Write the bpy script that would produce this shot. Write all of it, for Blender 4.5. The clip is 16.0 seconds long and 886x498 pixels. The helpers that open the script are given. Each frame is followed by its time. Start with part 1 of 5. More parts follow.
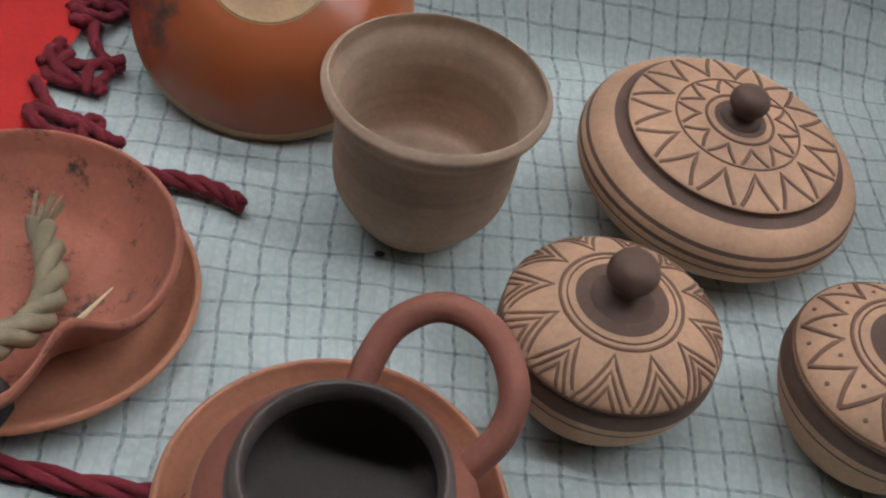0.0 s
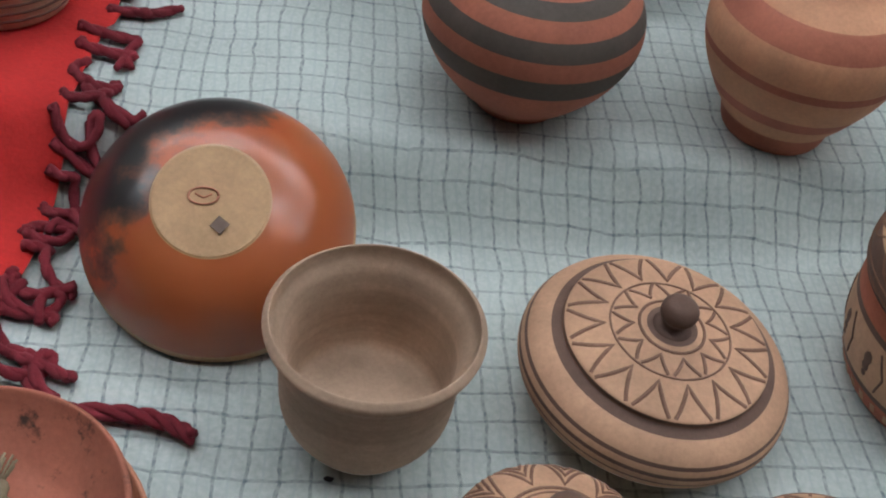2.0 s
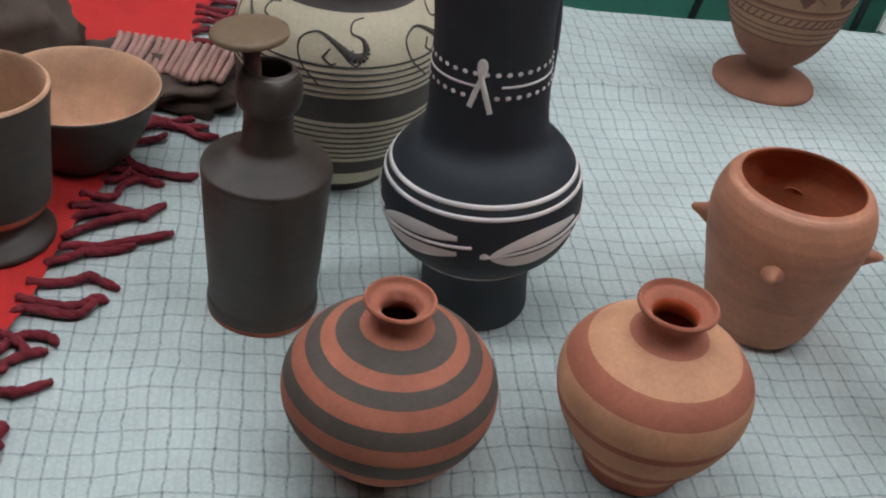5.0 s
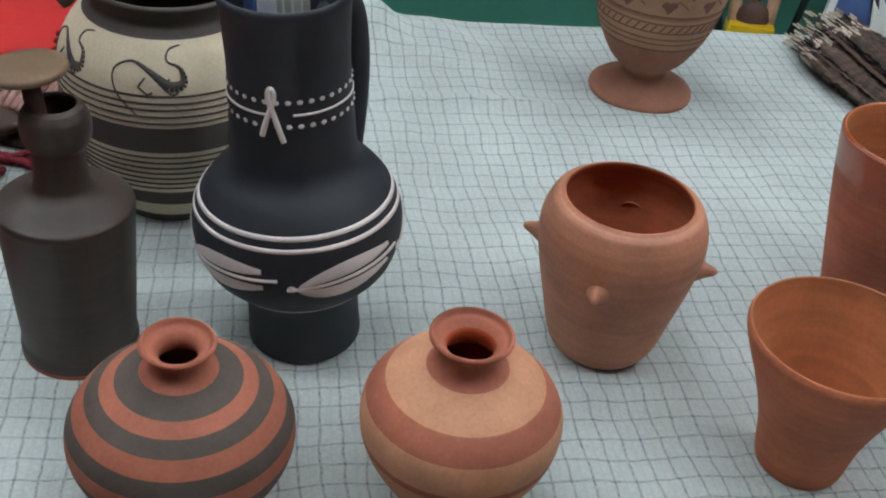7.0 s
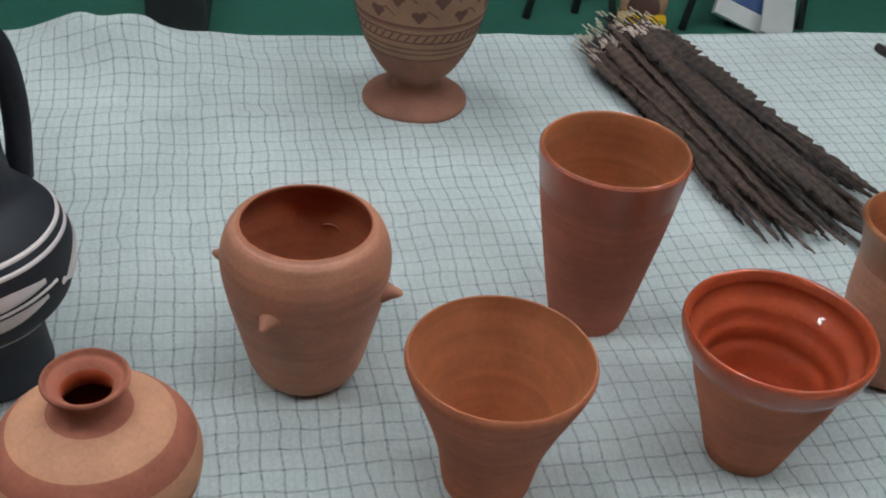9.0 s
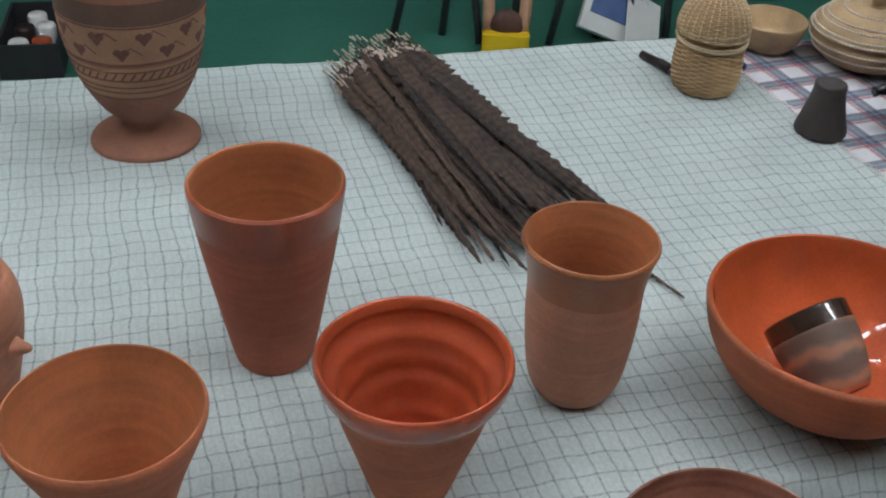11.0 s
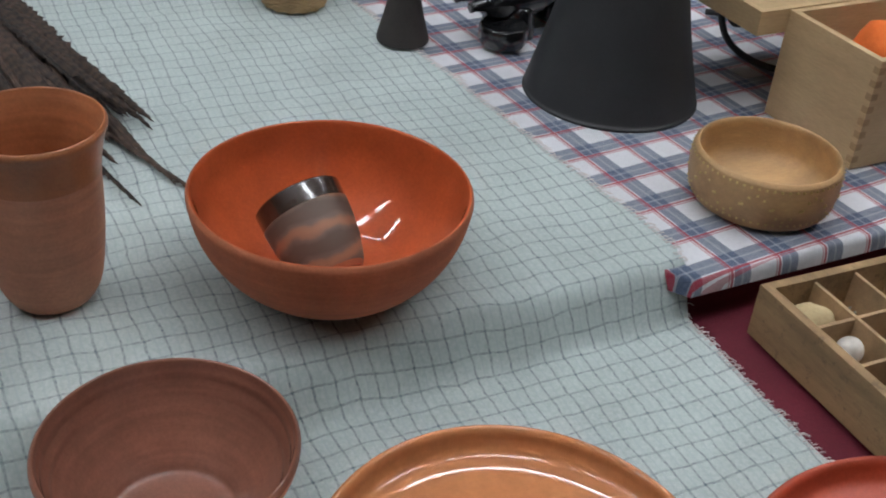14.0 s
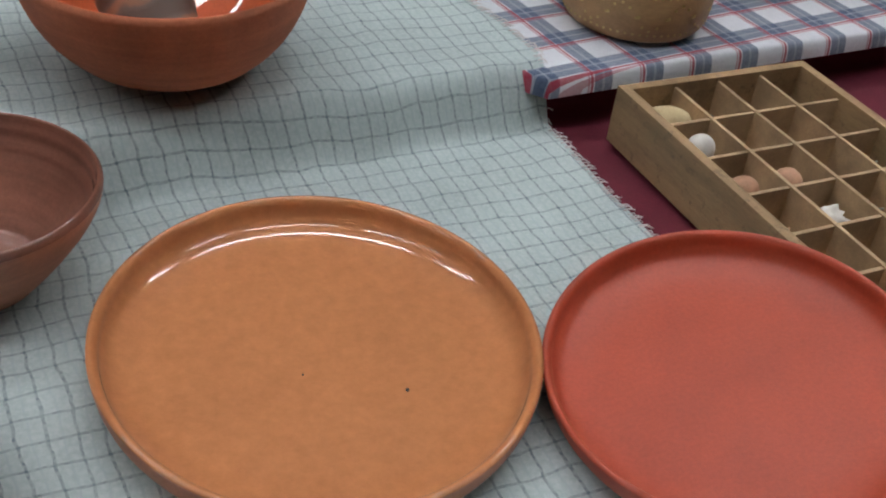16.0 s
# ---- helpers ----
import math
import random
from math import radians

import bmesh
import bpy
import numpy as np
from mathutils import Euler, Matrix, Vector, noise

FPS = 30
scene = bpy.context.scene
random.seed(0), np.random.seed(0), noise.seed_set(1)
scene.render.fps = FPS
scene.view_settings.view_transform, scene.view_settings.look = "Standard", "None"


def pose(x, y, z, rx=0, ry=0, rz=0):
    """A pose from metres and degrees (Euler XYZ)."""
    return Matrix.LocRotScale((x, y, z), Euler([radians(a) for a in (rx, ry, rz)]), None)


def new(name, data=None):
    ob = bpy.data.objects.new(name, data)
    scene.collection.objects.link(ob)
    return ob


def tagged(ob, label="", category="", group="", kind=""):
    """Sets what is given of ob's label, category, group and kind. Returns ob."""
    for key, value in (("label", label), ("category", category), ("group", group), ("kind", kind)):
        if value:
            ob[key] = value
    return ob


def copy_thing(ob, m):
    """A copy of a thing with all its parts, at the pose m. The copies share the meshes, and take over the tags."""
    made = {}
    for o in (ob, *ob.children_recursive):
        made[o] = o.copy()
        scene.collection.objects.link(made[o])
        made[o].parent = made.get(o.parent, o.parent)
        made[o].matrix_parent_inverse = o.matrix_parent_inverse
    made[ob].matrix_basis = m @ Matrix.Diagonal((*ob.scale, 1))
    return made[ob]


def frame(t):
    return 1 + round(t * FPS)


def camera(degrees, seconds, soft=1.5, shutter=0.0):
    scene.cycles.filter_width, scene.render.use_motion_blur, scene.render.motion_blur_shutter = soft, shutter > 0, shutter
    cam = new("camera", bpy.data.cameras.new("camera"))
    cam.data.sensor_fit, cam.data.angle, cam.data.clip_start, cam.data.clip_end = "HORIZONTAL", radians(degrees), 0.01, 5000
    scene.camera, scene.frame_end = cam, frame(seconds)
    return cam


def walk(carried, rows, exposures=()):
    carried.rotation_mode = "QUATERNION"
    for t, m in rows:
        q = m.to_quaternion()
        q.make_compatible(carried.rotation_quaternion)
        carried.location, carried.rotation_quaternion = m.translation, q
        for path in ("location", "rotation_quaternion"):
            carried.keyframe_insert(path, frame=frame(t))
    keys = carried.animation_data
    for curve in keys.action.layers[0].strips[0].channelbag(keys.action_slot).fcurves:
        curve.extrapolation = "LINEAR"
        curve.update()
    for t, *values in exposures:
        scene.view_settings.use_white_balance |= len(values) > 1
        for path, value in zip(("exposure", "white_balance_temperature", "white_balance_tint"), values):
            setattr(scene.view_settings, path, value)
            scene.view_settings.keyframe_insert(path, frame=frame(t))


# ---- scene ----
cam = camera(42.8, 16.0, soft=2.0)
ROWS = [
    (0.0, 0.0015, 0.0078, 0.3081, 42.94, -8.91, 11.78),
    (0.5, -0.0079, 0.0247, 0.3338, 42.09, -9.49, 12.17),
    (1.0, -0.0063, 0.0334, 0.3454, 43.31, -8.89, 11.55),
    (1.5, 0.0001, 0.0364, 0.3527, 45.18, -8.69, 10.67),
    (2.0, 0.0025, 0.0475, 0.3704, 46.30, -7.72, 9.22),
    (2.5, 0.0072, 0.0649, 0.3958, 47.57, -7.30, 7.20),
    (3.0, 0.0134, 0.0847, 0.4224, 48.88, -7.17, 5.74),
    (3.5, 0.0216, 0.0917, 0.4395, 50.74, -6.87, 5.41),
    (4.0, 0.0218, 0.1010, 0.4593, 52.19, -6.96, 5.32),
    (6.5, 0.0887, 0.1409, 0.4916, 54.35, -5.91, 3.95),
    (7.0, 0.1315, 0.1521, 0.4935, 54.20, -5.36, 3.28),
    (7.5, 0.1818, 0.1643, 0.4965, 54.11, -4.85, 2.61),
    (8.0, 0.2274, 0.1705, 0.5045, 53.88, -4.63, 1.90),
    (10.5, 0.4480, 0.1984, 0.5230, 55.21, -3.04, -2.21),
    (11.0, 0.5030, 0.2028, 0.5175, 55.60, -2.44, -3.67),
    (11.5, 0.5576, 0.2031, 0.5275, 55.51, -2.13, -5.17),
    (12.0, 0.6124, 0.2020, 0.5146, 55.96, -2.21, -7.15),
    (12.5, 0.6431, 0.1928, 0.5051, 56.22, -2.38, -9.39),
    (13.0, 0.6731, 0.1864, 0.4825, 56.34, -3.24, -11.03),
    (13.5, 0.7016, 0.1835, 0.4694, 55.85, -3.52, -12.76),
    (14.0, 0.7232, 0.1702, 0.4460, 55.96, -4.27, -13.66),
    (14.5, 0.7416, 0.1542, 0.4221, 55.86, -4.50, -13.85),
    (15.0, 0.7677, 0.1351, 0.3990, 54.87, -4.57, -13.90),
    (15.5, 0.7876, 0.1160, 0.3822, 53.93, -4.76, -13.95),
    (16.0, 0.8068, 0.1018, 0.3570, 53.47, -5.93, -13.76),
]
EXPOSURES = [(0.0, -0.05), (3.5, 0.04), (7.0, 0.06), (8.0, -0.04), (11.0, -0.11), (13.5, -0.16), (16.0, -0.22)]
walk(cam, [(t, pose(*p)) for t, *p in ROWS], EXPOSURES)
# ---- end of walk ----
# ---- light ----
world = bpy.data.worlds.new("hall_air")
scene.world = world
world.use_nodes = True
world.node_tree.nodes["Background"].inputs[0].default_value = (0.85, 0.93, 1.0, 1)
world.node_tree.nodes["Background"].inputs[1].default_value = 0.05
LAMP = 38.5          # radiance of the fluorescent tubes
LOW = -0.044         # height of the front, lower table level (upper level is 0)
FLOOR = -0.76
CEIL = 2.5

# ---- materials ----


def principled(name):
    m = bpy.data.materials.new(name)
    m.use_nodes = True
    return m, m.node_tree.nodes, m.node_tree.links, m.node_tree.nodes["Principled BSDF"]


def node(nodes, kind, **kw):
    n = nodes.new(kind)
    for k, v in kw.items():
        if k in n.inputs.keys():
            n.inputs[k].default_value = v
    return n


def clay(name, col, rough=0.75, var=0.22, coat=0.0, scale=1.0, bump=0.15, rings=0.0, metal=0.0, spots=0.0, spec=0.5, stretch=None):
    """Fired clay or wood-like matter: large stains, fine grain and relief, turning rings if asked."""
    m, ns, ln, b = principled(name)
    tc = ns.new("ShaderNodeTexCoord")
    n1 = node(ns, "ShaderNodeTexNoise", Scale=22 * scale, Detail=4.0, Roughness=0.6)
    n2 = node(ns, "ShaderNodeTexNoise", Scale=420 * scale, Detail=3.0, Roughness=0.7)
    src = tc.outputs["Object"]
    if stretch:
        mp = ns.new("ShaderNodeMapping")
        mp.inputs["Scale"].default_value = stretch
        ln.new(src, mp.inputs["Vector"])
        src = mp.outputs[0]
    ln.new(src, n1.inputs["Vector"])
    ln.new(src, n2.inputs["Vector"])
    r1 = ns.new("ShaderNodeValToRGB")
    r1.color_ramp.elements[0].position, r1.color_ramp.elements[1].position = 0.3, 0.72
    dk = [c * (1 - var) for c in col]
    lt = [min(1, c * (1 + var * 0.8)) for c in col]
    r1.color_ramp.elements[0].color = (*dk, 1)
    r1.color_ramp.elements[1].color = (*lt, 1)
    ln.new(n1.outputs["Fac"], r1.inputs[0])
    mx = ns.new("ShaderNodeMixRGB")
    mx.blend_type = "OVERLAY"
    mx.inputs[0].default_value = 0.25
    ln.new(r1.outputs[0], mx.inputs[1])
    ln.new(n2.outputs["Fac"], mx.inputs[2])
    last = mx.outputs[0]
    if rings > 0:
        ms = ns.new("ShaderNodeMapping")
        ms.inputs["Scale"].default_value = (5.0, 5.0, 150.0)
        n4 = node(ns, "ShaderNodeTexNoise", Scale=1.0, Detail=3.0, Roughness=0.6)
        ln.new(tc.outputs["Object"], ms.inputs["Vector"])
        ln.new(ms.outputs[0], n4.inputs["Vector"])
        m4 = ns.new("ShaderNodeMixRGB")
        m4.blend_type = "OVERLAY"
        m4.inputs[0].default_value = 0.38
        ln.new(last, m4.inputs[1])
        ln.new(n4.outputs["Fac"], m4.inputs[2])
        last = m4.outputs[0]
    if spots > 0:
        n3 = node(ns, "ShaderNodeTexNoise", Scale=60 * scale, Detail=5.0, Roughness=0.75)
        ln.new(tc.outputs["Object"], n3.inputs["Vector"])
        r3 = ns.new("ShaderNodeValToRGB")
        r3.color_ramp.elements[0].position, r3.color_ramp.elements[1].position = 0.55, 0.68
        ln.new(n3.outputs["Fac"], r3.inputs[0])
        ml = ns.new("ShaderNodeMath")
        ml.operation = "MULTIPLY"
        ml.inputs[1].default_value = spots
        ln.new(r3.outputs[0], ml.inputs[0])
        m3 = ns.new("ShaderNodeMixRGB")
        m3.inputs[2].default_value = (0.03, 0.022, 0.018, 1)
        ln.new(ml.outputs[0], m3.inputs[0])
        ln.new(last, m3.inputs[1])
        last = m3.outputs[0]
    ln.new(last, b.inputs["Base Color"])
    b.inputs["Roughness"].default_value = rough
    b.inputs["Metallic"].default_value = metal
    b.inputs["Specular IOR Level"].default_value = spec
    b.inputs["Coat Weight"].default_value = coat
    b.inputs["Coat Roughness"].default_value = 0.03
    bp = ns.new("ShaderNodeBump")
    bp.inputs["Strength"].default_value = bump
    bp.inputs["Distance"].default_value = 0.0008
    h = n2.outputs["Fac"]
    if rings > 0:
        sx = ns.new("ShaderNodeSeparateXYZ")
        ln.new(tc.outputs["Object"], sx.inputs[0])
        w = ns.new("ShaderNodeMath")
        w.operation = "MULTIPLY_ADD"
        w.inputs[1].default_value = 620.0
        ln.new(sx.outputs["Z"], w.inputs[0])
        mm_ = ns.new("ShaderNodeMath")
        mm_.operation = "MULTIPLY"
        mm_.inputs[1].default_value = 9.0
        ln.new(n1.outputs["Fac"], mm_.inputs[0])
        ln.new(mm_.outputs[0], w.inputs[2])
        s = ns.new("ShaderNodeMath")
        s.operation = "SINE"
        ln.new(w.outputs[0], s.inputs[0])
        ad = ns.new("ShaderNodeMath")
        ad.operation = "MULTIPLY_ADD"
        ad.inputs[1].default_value = rings
        ln.new(s.outputs[0], ad.inputs[0])
        ln.new(h, ad.inputs[2])
        h = ad.outputs[0]
    ln.new(h, bp.inputs["Height"])
    ln.new(bp.outputs[0], b.inputs["Normal"])
    return m


def checks(name, base, sets, rot, warp=0.004, rough=0.95, weave=900.0, fade=0.5, laid=False):
    """Woven cloth: sets of (axis, pitch, width, offset, colour, strength) lines on a flat weave."""
    m, ns, ln, b = principled(name)
    tc = ns.new("ShaderNodeTexCoord")
    flat = tc.outputs["UV" if laid else "Object"]
    wn = node(ns, "ShaderNodeTexNoise", Scale=9.0, Detail=6.0, Roughness=0.6)
    ln.new(flat, wn.inputs["Vector"])
    sub = ns.new("ShaderNodeVectorMath")
    sub.operation = "MULTIPLY_ADD"
    sub.inputs[1].default_value = (warp * 2, warp * 2, 0)
    ln.new(wn.outputs["Color"], sub.inputs[0])
    ln.new(flat, sub.inputs[2])
    mp = ns.new("ShaderNodeMapping")
    mp.inputs["Rotation"].default_value = (0, 0, radians(rot))
    ln.new(sub.outputs[0], mp.inputs["Vector"])
    sx = ns.new("ShaderNodeSeparateXYZ")
    ln.new(mp.outputs[0], sx.inputs[0])
    thr = node(ns, "ShaderNodeTexNoise", Scale=330.0, Detail=2.0)
    ln.new(flat, thr.inputs["Vector"])
    big = node(ns, "ShaderNodeTexNoise", Scale=14.0, Detail=5.0)
    ln.new(flat, big.inputs["Vector"])
    ramp = ns.new("ShaderNodeValToRGB")
    ramp.color_ramp.elements[0].position, ramp.color_ramp.elements[1].position = 0.3, 0.7
    ramp.color_ramp.elements[0].color = (*[c * 0.9 for c in base], 1)
    ramp.color_ramp.elements[1].color = (*[min(1, c * 1.08) for c in base], 1)
    ln.new(big.outputs["Fac"], ramp.inputs[0])
    ov = ns.new("ShaderNodeMixRGB")
    ov.blend_type = "OVERLAY"
    ov.inputs[0].default_value = 0.5
    ln.new(ramp.outputs[0], ov.inputs[1])
    ln.new(thr.outputs["Fac"], ov.inputs[2])
    last = ov.outputs[0]

    def mth(op, a, c=None, d=None):
        n = ns.new("ShaderNodeMath")
        n.operation = op
        for i, v in enumerate((a, c, d)):
            if v is None:
                continue
            if isinstance(v, (int, float)):
                n.inputs[i].default_value = v
            else:
                ln.new(v, n.inputs[i])
        return n.outputs[0]
    for axis, pitch, width, off, colr, strength in sets:
        c = mth("MULTIPLY_ADD", sx.outputs[axis], 1 / pitch, off + 100)
        d = mth("ABSOLUTE", mth("SUBTRACT", mth("FRACT", c), 0.5))
        line = mth("LESS_THAN", d, width / pitch / 2)
        dash = mth("MULTIPLY_ADD", thr.outputs["Fac"], fade * 3.2, 1 - fade * 2.1)
        clampn = ns.new("ShaderNodeClamp")
        ln.new(mth("MULTIPLY", mth("MULTIPLY", line, dash), strength), clampn.inputs[0])
        mxn = ns.new("ShaderNodeMixRGB")
        mxn.inputs[2].default_value = (*colr, 1)
        ln.new(clampn.outputs[0], mxn.inputs[0])
        ln.new(last, mxn.inputs[1])
        last = mxn.outputs[0]
    ln.new(last, b.inputs["Base Color"])
    b.inputs["Roughness"].default_value = rough
    b.inputs["Specular IOR Level"].default_value = 0.15
    b.inputs["Sheen Weight"].default_value = 0.15
    w1 = mth("SINE", mth("MULTIPLY", sx.outputs["X"], weave * 6.28))
    w2 = mth("SINE", mth("MULTIPLY", sx.outputs["Y"], weave * 6.28))
    hh = mth("ADD", mth("MULTIPLY", w1, w2), mth("MULTIPLY", thr.outputs["Fac"], 2.0))
    bp = ns.new("ShaderNodeBump")
    bp.inputs["Strength"].default_value = 0.5
    bp.inputs["Distance"].default_value = 0.0011
    ln.new(hh, bp.inputs["Height"])
    ln.new(bp.outputs[0], b.inputs["Normal"])
    return m


def glow(name, col, strength):
    m, ns, ln, b = principled(name)
    b.inputs["Base Color"].default_value = (0.9, 0.9, 0.9, 1)
    b.inputs["Emission Color"].default_value = (*col, 1)
    b.inputs["Emission Strength"].default_value = strength
    return m


TERRA = clay("terracotta", (0.44, 0.134, 0.060), 0.8, rings=0.25)
TERRA_PALE = clay("pale_terracotta", (0.46, 0.192, 0.110), 0.6, rings=0.12)
TERRA_RED = clay("red_terracotta", (0.38, 0.105, 0.055), 0.8, rings=0.15)
MUG_CLAY = clay("dull_red_brown_clay", (0.26, 0.085, 0.055), 0.7)
TAN = clay("tan_clay", (0.40, 0.268, 0.186), 0.82, rings=0.3)
LID_TAN = clay("light_tan_clay", (0.495, 0.284, 0.176), 0.8)
BROWN = clay("dark_brown_slip", (0.125, 0.066, 0.046), 0.72)
STROKE = clay("brown_slip_line", (0.19, 0.095, 0.06), 0.8)
STRIPE_RED = clay("red_stripe_slip", (0.38, 0.12, 0.07), 0.8)
STRIPE_DARK = clay("dark_stripe_slip", (0.085, 0.066, 0.054), 0.8)
V2_TAN = clay("peach_clay", (0.55, 0.268, 0.150), 0.78)
BLACK_CLAY = clay("black_clay", (0.016, 0.019, 0.026), 0.62, var=0.3)
WHITE_SLIP = clay("white_slip", (0.82, 0.75, 0.72), 0.75, var=0.1)
CREAM_SLIP = clay("cream_slip", (0.62, 0.53, 0.38), 0.75, var=0.1)
DARK_GREY_SLIP = clay("dark_grey_slip", (0.065, 0.052, 0.045), 0.75)
BOTTLE = clay("dark_brown_burnished_clay", (0.055, 0.038, 0.03), 0.5, rings=0.2)
GLAZE_RED = clay("red_glaze", (0.42, 0.075, 0.028), 0.4, coat=1.0, bump=0.05, spec=0.15)
GLAZE_ORANGE = clay("orange_glaze", (0.50, 0.095, 0.03), 0.4, coat=1.0, bump=0.04, spec=0.15)
GLAZE_HONEY = clay("honey_glaze", (0.51, 0.195, 0.076), 0.4, var=0.03, coat=1.0, bump=0.01, scale=0.3, spec=0.1)
GLAZE_MAUVE = clay("mauve_brown_glaze", (0.24, 0.095, 0.062), 0.4, coat=1.0, bump=0.06, rings=0.3, spec=0.15)
PLATE_RED = clay("satin_red_slip", (0.42, 0.062, 0.026), 0.5, var=0.1)
MARBLE = clay("marbled_clay", (0.15, 0.095, 0.07), 0.6, var=0.35)
SOOT = clay("sooty_red_clay", (0.36, 0.12, 0.075), 0.85, spots=0.9)
ROPE = clay("dry_straw_rope", (0.25, 0.20, 0.125), 0.9, var=0.4)
STICK = clay("pale_split_wood", (0.6, 0.48, 0.3), 0.85)
CHAR = clay("charred_clay", (0.025, 0.02, 0.02), 0.8)
MUG_DARK = clay("grey_brown_glaze", (0.085, 0.062, 0.053), 0.6)
BLACK_IRON = clay("matt_black_paint", (0.022, 0.022, 0.024), 0.6, var=0.15)
BLACK_GLOSS = clay("glossy_black_clay", (0.012, 0.012, 0.013), 0.22, coat=0.6, bump=0.05)
WICKER = clay("woven_reed", (0.50, 0.33, 0.17), 0.75, var=0.3)
WICKER_PALE = clay("pale_reed_stitch", (0.68, 0.55, 0.36), 0.75, var=0.2)
COIL = clay("coiled_straw", (0.42, 0.29, 0.16), 0.8, var=0.3)
PLY = clay("plain_birch_wood", (0.58, 0.40, 0.215), 0.6, var=0.16, scale=1.6, stretch=(0.15, 0.15, 1.0))
TRAY_WOOD = clay("old_varnished_wood", (0.35, 0.215, 0.105), 0.65, var=0.42, scale=1.8, spots=0.45, stretch=(1.0, 0.16, 1.0))
TRAY_IN = clay("pale_divider_wood", (0.45, 0.29, 0.155), 0.7, var=0.3, scale=1.6)
BOWL_WOOD = clay("turned_wood", (0.50, 0.30, 0.135), 0.5, var=0.28, scale=1.8, stretch=(0.2, 1.0, 1.0))
BRASS = clay("brass_stud", (0.72, 0.55, 0.25), 0.3, metal=1.0)
STEEL = clay("dull_steel", (0.5, 0.5, 0.48), 0.35, metal=1.0)
EGG_WHITE = clay("white_shell", (0.75, 0.68, 0.6), 0.6, var=0.06)
EGG_BROWN = clay("brown_shell", (0.5, 0.26, 0.15), 0.6)
PUMICE = clay("pale_stone", (0.62, 0.47, 0.26), 0.9)
LICHEN = clay("dry_lichen", (0.28, 0.26, 0.2), 0.95, var=0.4)
ORANGE_CLOTH = clay("orange_felt", (0.9, 0.18, 0.03), 0.9)
SHAWL = clay("red_wool", (0.47, 0.018, 0.016), 0.95, var=0.12, bump=0.4)
FRINGE = clay("dark_red_yarn", (0.17, 0.012, 0.022), 0.95, var=0.3, bump=0.5)
MAROON = clay("maroon_cloth", (0.13, 0.012, 0.024), 0.95, var=0.12, bump=0.3)
SACKING = clay("brown_sacking", (0.075, 0.05, 0.038), 0.95, var=0.3, bump=0.5)
LACE = clay("pink_ruched_lace", (0.36, 0.2, 0.165), 0.95, var=0.3, bump=0.5)
LEATHER = clay("brown_leather", (0.11, 0.05, 0.035), 0.6, var=0.3)
GREEN_FLOOR = clay("green_sports_floor", (0.040, 0.165, 0.118), 0.45, var=0.06, scale=0.15, bump=0.02)
WALL_PAINT = clay("grey_wall_paint", (0.16, 0.165, 0.165), 0.8, var=0.04, scale=0.1, bump=0.05)
CEIL_PAINT = clay("ceiling_paint", (0.09, 0.09, 0.09), 0.9, var=0.03, scale=0.1, bump=0.05)
BLUE_PRINT = clay("blue_print", (0.05, 0.1, 0.25), 0.4)
PAPER = clay("paper", (0.75, 0.75, 0.72), 0.8, var=0.05)
YELLOW = clay("yellow_plastic", (0.85, 0.55, 0.02), 0.4, var=0.05)
PURPLE = clay("purple_bead", (0.05, 0.035, 0.12), 0.35)
DARK_WOOD = clay("dark_ebony_wood", (0.03, 0.02, 0.018), 0.4)
LINES = (0.06, 0.11, 0.15)
CLOTH = checks("pale_green_checked_cloth", (0.63, 0.70, 0.675), [
    ("X", 0.0132, 0.0016, 0.0, LINES, 0.66), ("Y", 0.0168, 0.0017, 0.3, LINES, 0.58),
    ("X", 0.0132, 0.0012, 0.5, (0.40, 0.50, 0.52), 0.35)], -11.5, warp=0.010, fade=0.8, laid=True)
NAVY, CRIMSON = (0.055, 0.09, 0.17), (0.44, 0.02, 0.045)
PLAID = checks("plaid_cotton", (0.86, 0.85, 0.87), [
    ("X", 0.044, 0.0150, 0.0, NAVY, 0.80), ("Y", 0.044, 0.0150, 0.2, NAVY, 0.80),
    ("X", 0.044, 0.0020, 0.0, (0.7, 0.7, 0.74), 0.3), ("Y", 0.044, 0.0020, 0.2, (0.7, 0.7, 0.74), 0.3),
    ("X", 0.044, 0.0023, 0.22, CRIMSON, 0.9), ("Y", 0.044, 0.0023, 0.42, CRIMSON, 0.9),
    ("X", 0.044, 0.0014, 0.28, CRIMSON, 0.6), ("Y", 0.044, 0.0014, 0.48, CRIMSON, 0.6)], -17.0, warp=0.002, fade=0.12)


